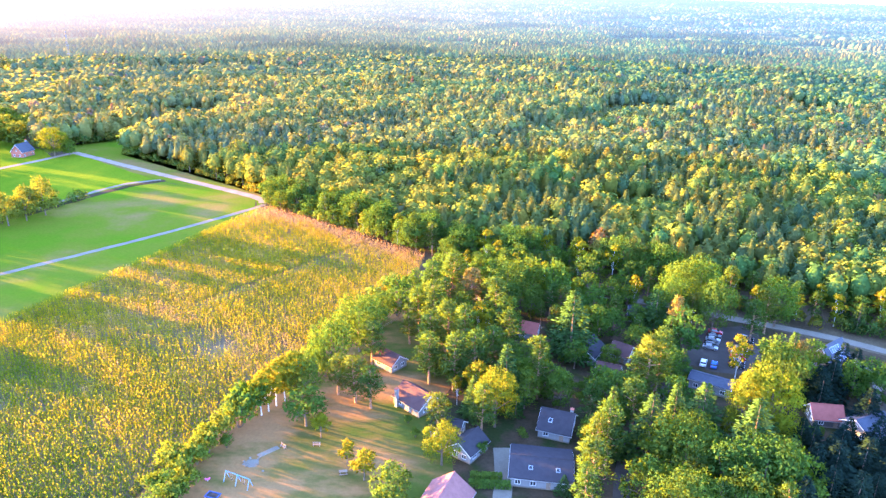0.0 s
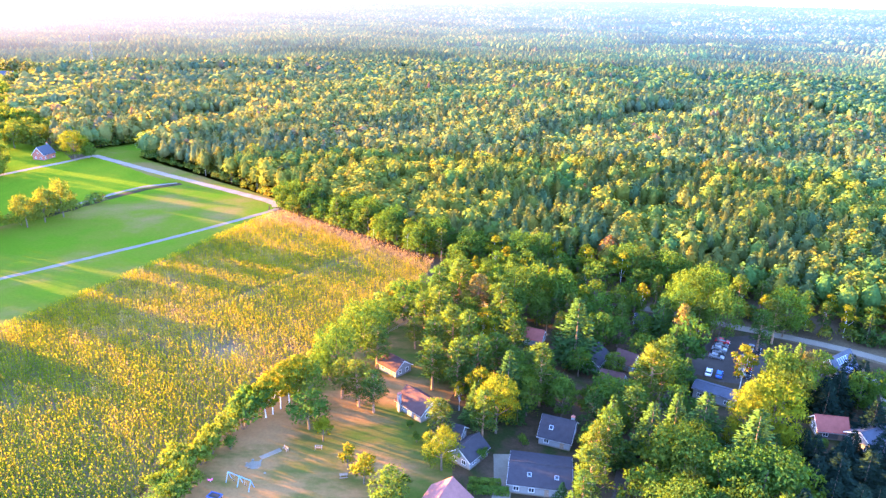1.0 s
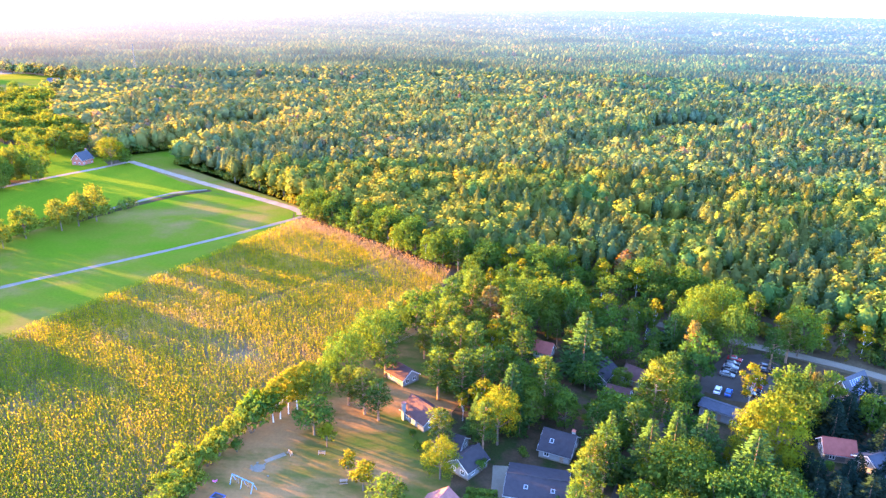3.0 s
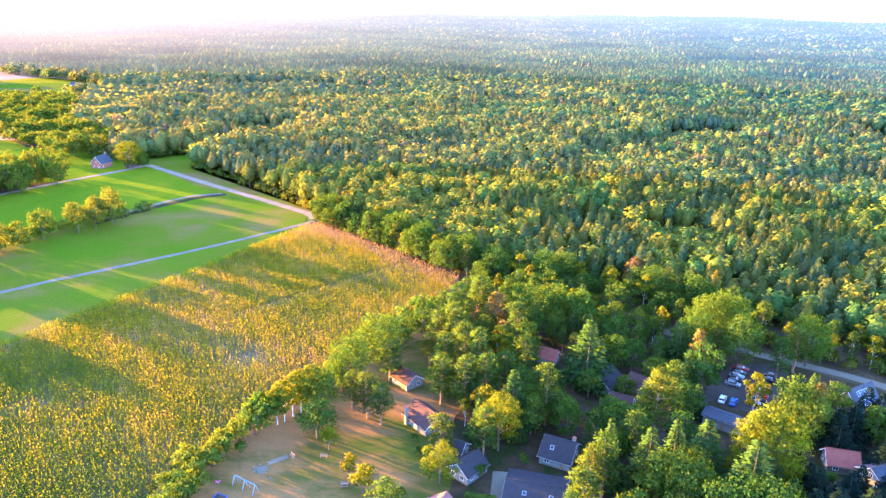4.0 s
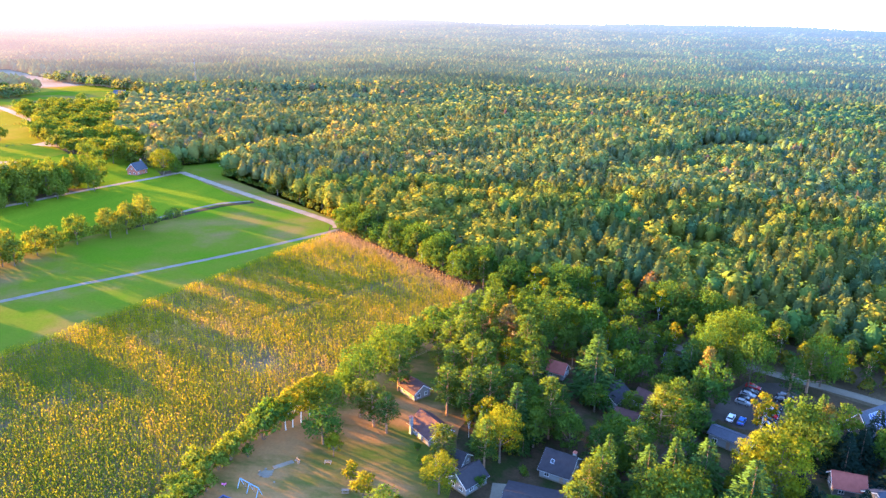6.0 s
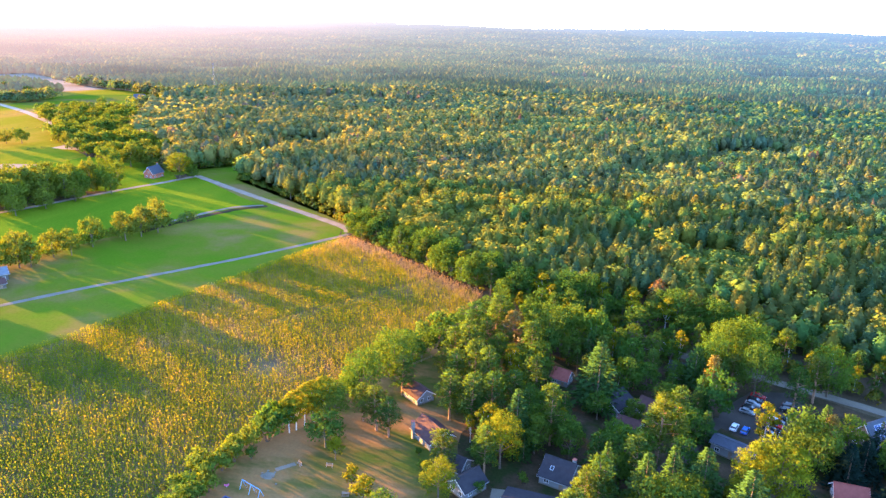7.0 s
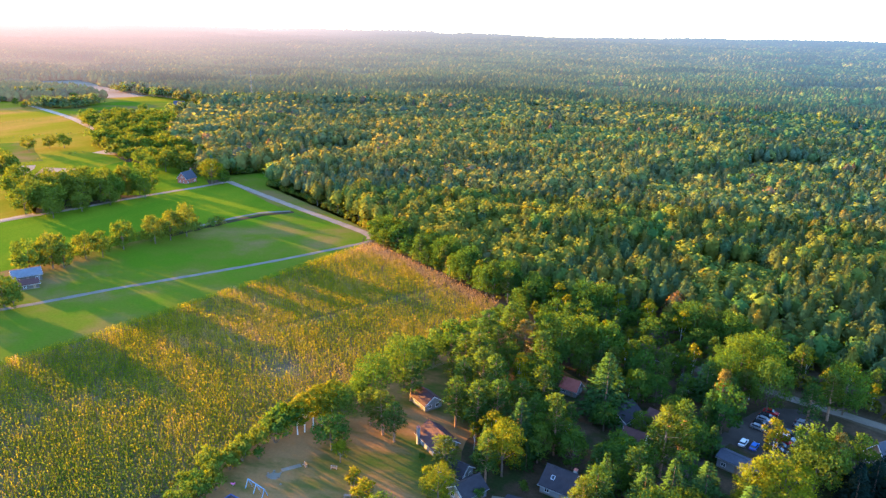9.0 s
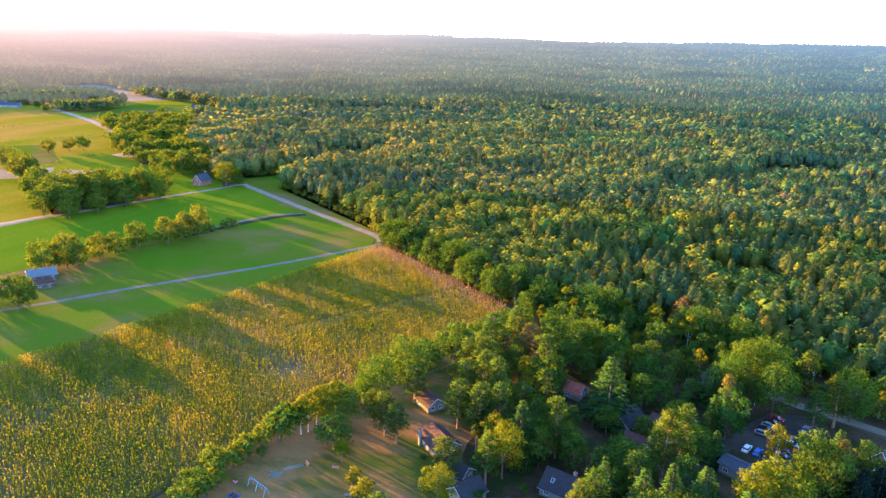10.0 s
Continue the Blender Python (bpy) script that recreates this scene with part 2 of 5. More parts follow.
M["roof_grey"] = roofing("roof_grey", (0.046, 0.042, 0.047))
M["roof_brown"] = roofing("roof_brown", (0.105, 0.052, 0.045))
M["roof_red"] = roofing("roof_red", (0.36, 0.10, 0.07))
M["roof_thatch"] = roofing("roof_thatch", (0.30, 0.19, 0.12))
M["roof_slate"] = roofing("roof_slate", (0.075, 0.082, 0.10))
M["roof_zinc"] = roofing("roof_zinc", (0.17, 0.185, 0.205), (0.14, 0.15, 0.14))
M["roof_pink"] = roofing("roof_pink", (0.27, 0.115, 0.098))
M["wall_white"] = plain("wall_white", (0.21, 0.21, 0.205), 0.9, 0, 0.08, 1)
M["wall_brick"] = plain("wall_brick", (0.42, 0.13, 0.085), 0.9, 0, 0.25, 4)
M["wall_timber"] = plain("wall_timber", (0.10, 0.085, 0.07), 0.85, 0, 0.25, 3)
M["paint_white"] = plain("paint_white", (0.78, 0.77, 0.74), 0.5, 0, 0.06, 2)
M["wood"] = plain("wood", (0.24, 0.165, 0.11), 0.8, 0, 0.3, 5)
M["steel"] = plain("steel", (0.55, 0.57, 0.58), 0.4, 0.8, 0.1, 4)
M["mast_paint"] = plain("mast_paint", (0.16, 0.155, 0.15), 0.8, 0, 0.1, 2)
M["blue_paint"] = plain("blue_paint", (0.10, 0.30, 0.45), 0.45, 0, 0.15, 3)
M["pink_paint"] = plain("pink_paint", (0.62, 0.12, 0.25), 0.5, 0, 0.1, 3)
M["rubber"] = plain("rubber", (0.025, 0.025, 0.025), 0.85, 0, 0.2, 5)
M["solar"] = plain("solar", (0.02, 0.05, 0.16), 0.4, 0.0, 0.2, 1)
gm, gnt, gb = nodes("window_glass", 0.06)
gb.inputs["Base Color"].default_value = (0.02, 0.025, 0.03, 1)
gb.inputs["Specular IOR Level"].default_value = 0.8
M["glass"] = gm


# ---- mesh helpers ----
def ground_z(x, y):
    """Flat country that lifts gently towards far low hills."""
    r = np.hypot(x, y)
    s = np.clip((r - 1500) / 3300, 0, 1)
    roll = np.sin(x / 420.0 + 0.7) * np.sin(y / 610.0) + 0.7 * np.sin((x + 2.2 * y) / 530.0 + 0.4)
    return 84 * s * s * (1.7 - 0.7 * s) + 6 * np.clip((r - 1600) / 1500, 0, 1) * roll


def raw_mesh(name, verts, faces, mat, tone=None, bend=None):
    """A mesh from arrays: faces is an (n, 3) or (n, 4) array."""
    me = bpy.data.meshes.new(name)
    k = faces.shape[1]
    me.vertices.add(len(verts))
    me.vertices.foreach_set("co", np.ascontiguousarray(verts, np.float32).ravel())
    me.loops.add(faces.size)
    me.loops.foreach_set("vertex_index", np.ascontiguousarray(faces, np.int32).ravel())
    me.polygons.add(len(faces))
    me.polygons.foreach_set("loop_start", np.arange(0, faces.size, k, dtype=np.int32))
    if tone is not None:
        at = me.attributes.new("tone", "FLOAT", "POINT")
        at.data.foreach_set("value", np.ascontiguousarray(tone, np.float32))
    me.materials.append(mat)
    me.update(calc_edges=True)
    if bend is not None:
        # leaves shade as the rounded mass that they make up
        me.polygons.foreach_set("use_smooth", np.ones(len(faces), bool))
        bend = bend / (np.linalg.norm(bend, axis=1, keepdims=True) + 1e-9)
        me.normals_split_custom_set_from_vertices(bend.tolist())
    return me


def part(name, bm, material, parent, label=""):
    """Links a bmesh, or a mesh, as one object under a thing or a part."""
    if isinstance(bm, bmesh.types.BMesh):
        me = bpy.data.meshes.new(name)
        bm.to_mesh(me)
        bm.free()
    else:
        me = bm
    if not me.materials:
        me.materials.append(material)
    ob = new(name, me)
    ob.parent = parent
    if label:
        ob["label"] = label
    return ob


def box(bm, x0, x1, y0, y1, z0, z1):
    vs = [bm.verts.new(p) for p in ((x0, y0, z0), (x1, y0, z0), (x1, y1, z0), (x0, y1, z0), (x0, y0, z1), (x1, y0, z1), (x1, y1, z1), (x0, y1, z1))]
    for f in ((0, 3, 2, 1), (4, 5, 6, 7), (0, 1, 5, 4), (1, 2, 6, 5), (2, 3, 7, 6), (3, 0, 4, 7)):
        bm.faces.new([vs[i] for i in f])
    return bm


def boxed(*b):
    return box(bmesh.new(), *b)


def prism(bm, profile, a, b, axis="x"):
    """Extrudes a closed profile of (u, z) from a to b along x (u is y) or along y (u is x)."""
    rows = []
    for s in (a, b):
        rows.append([bm.verts.new((s, u, z) if axis == "x" else (u, s, z)) for u, z in profile])
    n = len(profile)
    bm.faces.new(rows[0])
    bm.faces.new(rows[1][::-1])
    for i in range(n):
        j = (i + 1) % n
        bm.faces.new((rows[0][i], rows[1][i], rows[1][j], rows[0][j]))
    bmesh.ops.recalc_face_normals(bm, faces=bm.faces)
    return bm


def tube(bm, pts, radii, sides=6):
    """A tapered tube through points."""
    rings = []
    for i, p in enumerate(pts):
        p = Vector(p)
        d = (Vector(pts[min(i + 1, len(pts) - 1)]) - Vector(pts[max(i - 1, 0)])).normalized()
        u = d.orthogonal().normalized()
        v = d.cross(u)
        r = radii[i]
        rings.append([bm.verts.new(p + (u * math.cos(a) + v * math.sin(a)) * r) for a in (2 * math.pi * k / sides for k in range(sides))])
    for a, b in zip(rings, rings[1:]):
        for k in range(sides):
            bm.faces.new((a[k], a[(k + 1) % sides], b[(k + 1) % sides], b[k]))
    bm.faces.new(rings[0][::-1])
    bm.faces.new(rings[-1])
    return bm


def quads_at(c, nrm, half, g):
    """Leaf clumps: one bent quad at each point c, facing about along nrm."""
    n = len(c)
    nrm = nrm / (np.linalg.norm(nrm, axis=1, keepdims=True) + 1e-9)
    t = g.normal(size=(n, 3))
    u = np.cross(nrm, t)
    u /= np.linalg.norm(u, axis=1, keepdims=True) + 1e-9
    v = np.cross(nrm, u)
    hu = half[:, None] * g.uniform(0.7, 1.3, (n, 1))
    hv = half[:, None] * g.uniform(0.6, 1.1, (n, 1))
    lift = nrm * half[:, None] * g.uniform(-0.5, 0.5, (n, 1))
    vs = np.stack([c - u * hu - v * hv * 0.6, c + u * hu * 0.7 - v * hv, c + u * hu + v * hv * 0.6 + lift, c - u * hu * 0.7 + v * hv + lift * 0.5], 1)
    return vs.reshape(-1, 3), np.arange(4 * n).reshape(n, 4)


def sprays_at(c, along, length, width, g, outward=None):
    """Twigs of needles or leaves: narrow kite-shaped blades from c along a direction."""
    n = len(c)
    along = along / (np.linalg.norm(along, axis=1, keepdims=True) + 1e-9)
    side = np.cross(along, g.normal(size=(n, 3)))
    side /= np.linalg.norm(side, axis=1, keepdims=True) + 1e-9
    if outward is not None:
        side *= np.where((np.cross(along, side) * outward).sum(1) > 0, -1, 1)[:, None]
    L, W = length[:, None], width[:, None]
    sag = np.array([0, 0, -0.12]) * L
    vs = np.stack([c, c + along * L * 0.55 + side * W, c + along * L + sag, c + along * L * 0.45 - side * W], 1)
    return vs.reshape(-1, 3), np.arange(4 * n).reshape(n, 4)


# ---- tree kinds, each built once and copied ----
NOMINAL = {}


def lobes_crown(name, lobes, count, half, mat, g, flat=1.0, h=None, r=None, needles=0.0):
    """Foliage over a set of lobes (x, y, z, r): clumps and twigs on their skins, some inside."""
    L = np.array(lobes)
    w = L[:, 3] ** 2
    k = g.choice(len(L), count, p=w / w.sum())
    d = g.normal(size=(count, 3))
    d /= np.linalg.norm(d, axis=1, keepdims=True)
    d[:, 2] = np.where(d[:, 2] < -0.35, -d[:, 2], d[:, 2])
    reach = L[k, 3] * g.uniform(0.6, 1.18, count) * (1 + 0.18 * np.sin(d[:, 0] * 7 + k) * np.sin(d[:, 2] * 6 + 2 * k))
    c = L[k, :3] + d * reach[:, None] * np.array([1, 1, flat])
    c[:, 2] *= h / np.percentile(c[:, 2], 99.7)
    c[:, :2] *= r / np.percentile(np.hypot(c[:, 0], c[:, 1]), 99.5)
    m = int(count * (needles or 0.4))
    mid = np.array([0, 0, h * 0.55])
    swell = (c - mid) * np.array([1, 1, r / (h * 0.5)])
    swell /= np.linalg.norm(swell, axis=1, keepdims=True) + 1e-9
    face = 1.2 * d + 0.35 * swell + g.normal(size=(count, 3)) * 0.4
    v0, f0 = sprays_at(c[:m], d[:m] + np.array([0, 0, 0.45]) + g.normal(size=(m, 3)) * 0.5, half * g.uniform(1.6, 3.2, m), half * g.uniform(0.35, 0.6, m), g, face[:m])
    v1, f1 = quads_at(c[m:], face[m:] + g.normal(size=(count - m, 3)) * 0.5, half * g.uniform(0.5, 1.25, count - m), g)
    return raw_mesh(name, np.concatenate([v0, v1]), np.concatenate([f0, f1 + len(v0)]), mat, None, np.repeat(face, 4, 0))


def broadleaf(kind, label, leafmat, barkmat, seed, h=12.0, r=4.5, lobes=26, count=2800, half=0.23, bare=0.06, stout=1.0):
    g = np.random.default_rng(seed)
    root = tagged(new(kind), label, "tree")
    cz = h * (0.5 + bare / 2)
    rz = h * (1 - bare) / 2
    ls = [(0, 0, cz, r * 0.62), (0.1 * r, 0, h - r * 0.42, r * 0.42)]
    for i in range(lobes):
        a = 2.4 * i + g.uniform(-0.4, 0.4)
        e = g.uniform(-0.9, 0.8)
        q = math.sqrt(1 - e * e)
        lr = r * g.uniform(0.15, 0.34)
        q = max(q, 0.6)
        ls.append((math.cos(a) * q * (r - lr), math.sin(a) * q * (r - lr), cz + e * (rz - lr * 0.6), lr))
    bm = bmesh.new()
    lean = g.uniform(-0.3, 0.3, 2)
    tube(bm, [(0, 0, -0.3), (0, 0, 0.4), (lean[0] * 0.5, lean[1] * 0.5, h * 0.35), (lean[0], lean[1], h * 0.75)], [h * 0.03 * stout, h * 0.022 * stout, h * 0.016 * stout, h * 0.004], 7)
    for x, y, z, lr in ls[2:8]:
        tube(bm, [(lean[0] * 0.5, lean[1] * 0.5, h * 0.3), (x * 0.5, y * 0.5, (h * 0.3 + z) / 2 + 0.3), (x * 0.9, y * 0.9, z)], [h * 0.009 * stout, h * 0.006 * stout, 0.02], 5)
    part("trunk", bm, barkmat, root)
    part("crown", lobes_crown("crown", ls, count, half, leafmat, g, 1.0, h, r), leafmat, root)
    NOMINAL[root.name] = (h, r)
    return root


def scots_pine(label, leafmat, seed, h=15.0, r=3.6, pads=22, count=2100, half=0.27):
    g = np.random.default_rng(seed)
    root = tagged(new("pine_tree"), label, "tree")
    bend = g.uniform(-0.5, 0.5, 2)
    line = [(0, 0, -0.3), (bend[0] * 0.3, bend[1] * 0.3, h * 0.3), (bend[0], bend[1], h * 0.65), (bend[0] * 1.2, bend[1] * 0.8, h * 0.94)]
    bm = tube(bmesh.new(), line, [h * 0.02, h * 0.016, h * 0.011, h * 0.003], 7)
    ls = [(bend[0], bend[1], h * 0.93, r * 0.36)]
    for i in range(pads):
        a = 2.4 * i + g.uniform(-0.5, 0.5)
        f = i / pads
        z = h * (0.30 + 0.62 * f)
        q = r * (0.95 - 0.6 * f * f) * g.uniform(0.3, 0.85)
        lr = r * g.uniform(0.2, 0.42)
        p = (bend[0] + math.cos(a) * q, bend[1] + math.sin(a) * q, z + g.uniform(-0.3, 0.5), lr)
        ls.append(p)
        tube(bm, [(bend[0], bend[1], z - h * 0.05), (p[0] * 0.6, p[1] * 0.6, z - 0.2), p[:3]], [h * 0.006, h * 0.004, 0.02], 4)
    part("trunk", bm, M["bark_pine"], root, "reddish scaly pine trunk")
    part("crown", lobes_crown("crown", ls, count, half, leafmat, g, 0.8, h, r, 1.0), leafmat, root)
    NOMINAL[root.name] = (h, r)
    return root


def spruce(kind, label, leafmat, seed, h=16.0, r=3.8, tiers=13, count=2300, half=0.29, narrow=1.0):
    """Tiers of boughs that droop outwards round one straight stem."""
    g = np.random.default_rng(seed)
    root = tagged(new(kind), label, "tree")
    part("trunk", tube(bmesh.new(), [(0, 0, -0.3), (0, 0, h * 0.5), (0, 0, h * 0.9)], [h * 0.016, h * 0.007, 0.015], 6), M["bark"], root)
    f = g.uniform(0, 1, count) ** 1.5
    tier = np.floor(f * tiers) / tiers
    z0 = h * (0.10 + 0.88 * tier)
    n_b = 8
    ang = (np.floor(g.uniform(0, n_b, count)) + 0.37 * np.floor(f * tiers)) * 2 * math.pi / n_b + g.normal(0, 0.16, count)
    reach = r * (1 - tier) ** narrow * (1 + 0.22 * np.sin(ang * 3 + tier * 17))
    q = np.sqrt(g.uniform(0.08, 1, count)) * (reach + 0.15)
    z = z0 + h * 0.04 * g.uniform(0.0, 1.0, count) - q * 0.22 + (q / (r + 0.1)) ** 2 * 0.25
    c = np.stack([np.cos(ang) * q, np.sin(ang) * q, np.minimum(z, h)], 1)
    out = np.stack([np.cos(ang), np.sin(ang), np.full(count, 0.15)], 1) + g.normal(size=(count, 3)) * 0.35
    size = half * (0.55 + 0.75 * (1 - tier))
    vs, fs = sprays_at(c, out, size * g.uniform(1.6, 3.4, count), size * g.uniform(0.4, 0.75, count), g, out + np.array([0, 0, 0.8]))
    part("crown", raw_mesh("crown", vs, fs, leafmat, None, np.repeat(out + np.array([0, 0, 0.35]), 4, 0)), leafmat, root)
    NOMINAL[root.name] = (h, r)
    return root


def shrub(label, leafmat, seed, h=4.0, r=2.6):
    g = np.random.default_rng(seed)
    root = tagged(new("shrub"), label, "shrub")
    bm = bmesh.new()
    ls = []
    for i in range(7):
        a = 2.4 * i
        q = r * g.uniform(0.1, 0.62)
        lr = r * g.uniform(0.3, 0.45)
        p = (math.cos(a) * q, math.sin(a) * q, h * g.uniform(0.35, 0.82), lr)
        ls.append(p)
        tube(bm, [(0.1 * math.cos(a), 0.1 * math.sin(a), -0.1), (p[0] * 0.6, p[1] * 0.6, p[2] * 0.5), p[:3]], [0.07, 0.05, 0.02], 4)
    ls.append((0, 0, h * 0.5, r * 0.55))
    part("stems", bm, M["bark"], root)
    part("foliage", lobes_crown("foliage", ls, 900, 0.22, leafmat, g, 1.1, h, r, 0.5), leafmat, root)
    NOMINAL[root.name] = (h, r)
    return root


KINDS = {
    "bigoak": [broadleaf("oak_tree", "large spreading oak with a dense leafy crown", M["leaf_oak"], M["bark"], 30 + s, 14, 7.5, 40 + 4 * s, 4800, 0.23) for s in range(2)],
    "oak": [broadleaf("oak_tree", "dense green oak with a rounded leafy crown", M["leaf_oak"], M["bark"], 20 + s, lobes=24 + 2 * s, count=2100, half=0.26) for s in range(4)],
    "faroak": [broadleaf("oak_tree", "broad spreading field oak in full green leaf", M["leaf_far"], M["bark"], 34 + s, 14, 7.0, 34, 2300, 0.40) for s in range(3)],
    "wayoak": [broadleaf("hornbeam_tree", "rounded broadleaf tree with golden green crown at the pasture", M["leaf_far"], M["bark"], 37 + s, 13, 6.0, 26, 900, 0.58) for s in range(3)],
    "lime": [broadleaf("lime_tree", "large bright yellow-green lime tree in full leaf", M["leaf_lime"], M["bark"], 41, 16, 6.5, 40, 6400, 0.2, 0.04)],
    "birch": [broadleaf("birch_tree", "slender yellowing birch with a white trunk", M["leaf_birch"], M["bark_birch"], 50 + s, 12, 2.4, 9, 1300, 0.2, 0.24, 0.4) for s in range(2)],
    "maple": [broadleaf("young_maple", "small young tree with golden yellow leaves on bare ground", M["leaf_maple"], M["bark"], 60 + s, 6, 2.0, 7, 1000, 0.17, 0.2) for s in range(2)],
    "pine": [scots_pine("tall pine with open clumped grey-green crown", M["needle_pine"], 70 + s, pads=20 + 3 * s) for s in range(3)],
    "palepine": [scots_pine("pine with pinkish dry brown crown", M["needle_pale"], 80)],
    "spruce": [spruce("spruce_tree", "conical green spruce with drooping tiers of boughs", M["needle_spruce"], 90 + s, tiers=12 + 2 * s) for s in range(2)],
    "fir": [spruce("fir_tree", "dark blue-green fir, deep shade put into its colour", M["needle_shaded"], 94, 15, 3.6, 14)],
    "cypress": [spruce("cypress_tree", "narrow dark columnar cypress", M["needle_spruce"], 97, 14, 1.6, 20, 1600, 0.22, 0.35)],
    "shrub": [shrub("bushy green and yellow hedge shrub at the field edge", M["leaf_shrub"], 100 + s) for s in range(3)],
}
PLANTED = []


def plant(kind, x, y, h, r):
    """Stands a tree of that kind, height and crown radius on the ground."""
    if kind == "oak" and r > 5.4:
        kind = "bigoak"
    if kind in ("oak", "bigoak") and x < -200:
        kind = "faroak"
    src = rnd.choice(KINDS[kind])
    h0, r0 = NOMINAL[src.name]
    r = min(r * 1.15, (0.36 if kind in ("pine", "spruce", "fir") else 0.52) * h)
    s = Matrix.Diagonal((r / r0, r / r0, h / h0, 1))
    m = pose(x, y, float(ground_z(x, y)), 0, 0, rnd.uniform(0, 360)) @ s
    ob = copy_thing(src, m)
    PLANTED.append((x, y, r))
    return ob


# ---- ground ----
rad = np.concatenate([np.linspace(0, 1400, 15), np.geomspace(1500, 4900, 34)])
ang = np.linspace(0, 2 * math.pi, 145)[:-1]
RR, AA = np.meshgrid(rad[1:], ang, indexing="ij")
gx, gy = RR * np.cos(AA), RR * np.sin(AA)
gv = np.concatenate([[[0, 0, 0]], np.stack([gx, gy, ground_z(gx, gy)], -1).reshape(-1, 3)])
nA, nR = len(ang), len(rad) - 1
idx = 1 + np.arange(nR * nA).reshape(nR, nA)
q = np.stack([idx[:-1], idx[1:], np.roll(idx[1:], -1, 1), np.roll(idx[:-1], -1, 1)], -1).reshape(-1, 4)
ground_bm = bmesh.new()
ground_me = raw_mesh("ground", gv, q, M["forest_floor"])
# ground rings past a kilometre carry the same painted haze glow
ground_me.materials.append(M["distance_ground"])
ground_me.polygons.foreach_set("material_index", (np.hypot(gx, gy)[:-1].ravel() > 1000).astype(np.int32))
ground_bm.from_mesh(ground_me)
ground_bm.verts.ensure_lookup_table()
for a in range(nA):
    ground_bm.faces.new((ground_bm.verts[0], ground_bm.verts[1 + a], ground_bm.verts[1 + (a + 1) % nA]))
ground_bm.to_mesh(ground_me)
ground_bm.free()
tagged(new("ground", ground_me), "brown woodland floor and open country reaching the horizon", "ground", kind="structure")


def inside(poly, x, y):
    """Which of the points (x, y) lie in the polygon."""
    ok = np.zeros(np.shape(x), bool)
    n = len(poly)
    for i in range(n):
        (x0, y0), (x1, y1) = poly[i], poly[(i + 1) % n]
        c = (y0 > y) != (y1 > y)
        with np.errstate(divide="ignore", invalid="ignore"):
            ok ^= c & (x < (x1 - x0) * (y - y0) / (y1 - y0 + 1e-12) + x0)
    return ok


def ragged(poly, step, amp, seed):
    """The polygon with its edges cut into short, slightly uneven steps."""
    g = random.Random(seed)
    out = []
    for (x0, y0), (x1, y1) in zip(poly, poly[1:] + poly[:1]):
        n = max(1, int(math.hypot(x1 - x0, y1 - y0) / step))
        for k in range(n):
            j = 0 if k == 0 else amp
            out.append((x0 + (x1 - x0) * k / n + g.uniform(-j, j), y0 + (y1 - y0) * k / n + g.uniform(-j, j)))
    return out


def sheet(name, poly, mat, z, label, category="field", step=6.0, amp=0.5):
    from_poly = ragged(poly, step, amp, len(name))
    bm = bmesh.new()
    f = bm.faces.new([bm.verts.new((x, y, z)) for x, y in from_poly])
    if f.normal.z < 0 or f.calc_area() and sum(x0 * y1 - x1 * y0 for (x0, y0), (x1, y1) in zip(from_poly, from_poly[1:] + from_poly[:1])) < 0:
        bmesh.ops.reverse_faces(bm, faces=[f])
    bmesh.ops.triangulate(bm, faces=bm.faces)
    return tagged(part(name, bm, mat, None), label, category, kind="structure")


def ribbon(name, pts, width, mat, z, label, category="road", wobble=0.25):
    """A road along a smooth line, its edges a little uneven, its crown 3 cm high."""
    P = [Vector((*p, 0)) for p in pts]
    line = []
    for i in range(len(P) - 1):
        a, b, c, d = P[max(i - 1, 0)], P[i], P[i + 1], P[min(i + 2, len(P) - 1)]
        n = max(2, int((c - b).length / 4))
        for k in range(n):
            t = k / n
            line.append(0.5 * (2 * b + (c - a) * t + (2 * a - 5 * b + 4 * c - d) * t * t + (3 * b - a - 3 * c + d) * t ** 3))
    line.append(P[-1])
    g = random.Random(len(name) + len(pts))
    bm = bmesh.new()
    rows = []
    for i, p in enumerate(line):
        d = (line[min(i + 1, len(line) - 1)] - line[max(i - 1, 0)]).normalized()
        s = Vector((-d.y, d.x, 0))
        w0, w1 = width / 2 + g.uniform(-wobble, wobble), width / 2 + g.uniform(-wobble, wobble)
        rows.append([bm.verts.new(p + s * o + Vector((0, 0, zz))) for o, zz in ((w0, z), (w0 * 0.4, z + 0.03), (-w1 * 0.4, z + 0.03), (-w1, z))])
    for a, b in zip(rows, rows[1:]):
        for k in range(3):
            bm.faces.new((a[k], a[k + 1], b[k + 1], b[k]))
    return tagged(part(name, bm, mat, None), label, category, kind="structure")


CORN = [(-215, 20), (-176.4, 135), (-166.8, 165), (-157, 203), (-145, 252), (-130, 314), (-84.5, 287.5), (-42, 260.5), (-42, 245), (-51, 212), (-62, 176), (-69, 147), (-76, 124), (-84, 90), (-100, 20)]
sheet("field_corn", CORN, M["corn_soil"], 0.02, "dry brown soil of the ripening corn field")
sheet("field_meadow_near", [(-215, 20), (-176.4, 135), (-166.8, 165), (-157, 203), (-145, 252), (-132, 310), (-135, 313), (-160, 269), (-183, 232), (-213, 182), (-250, 120), (-300, 20)], M["meadow"], 0.024, "smooth green meadow beside the corn field")
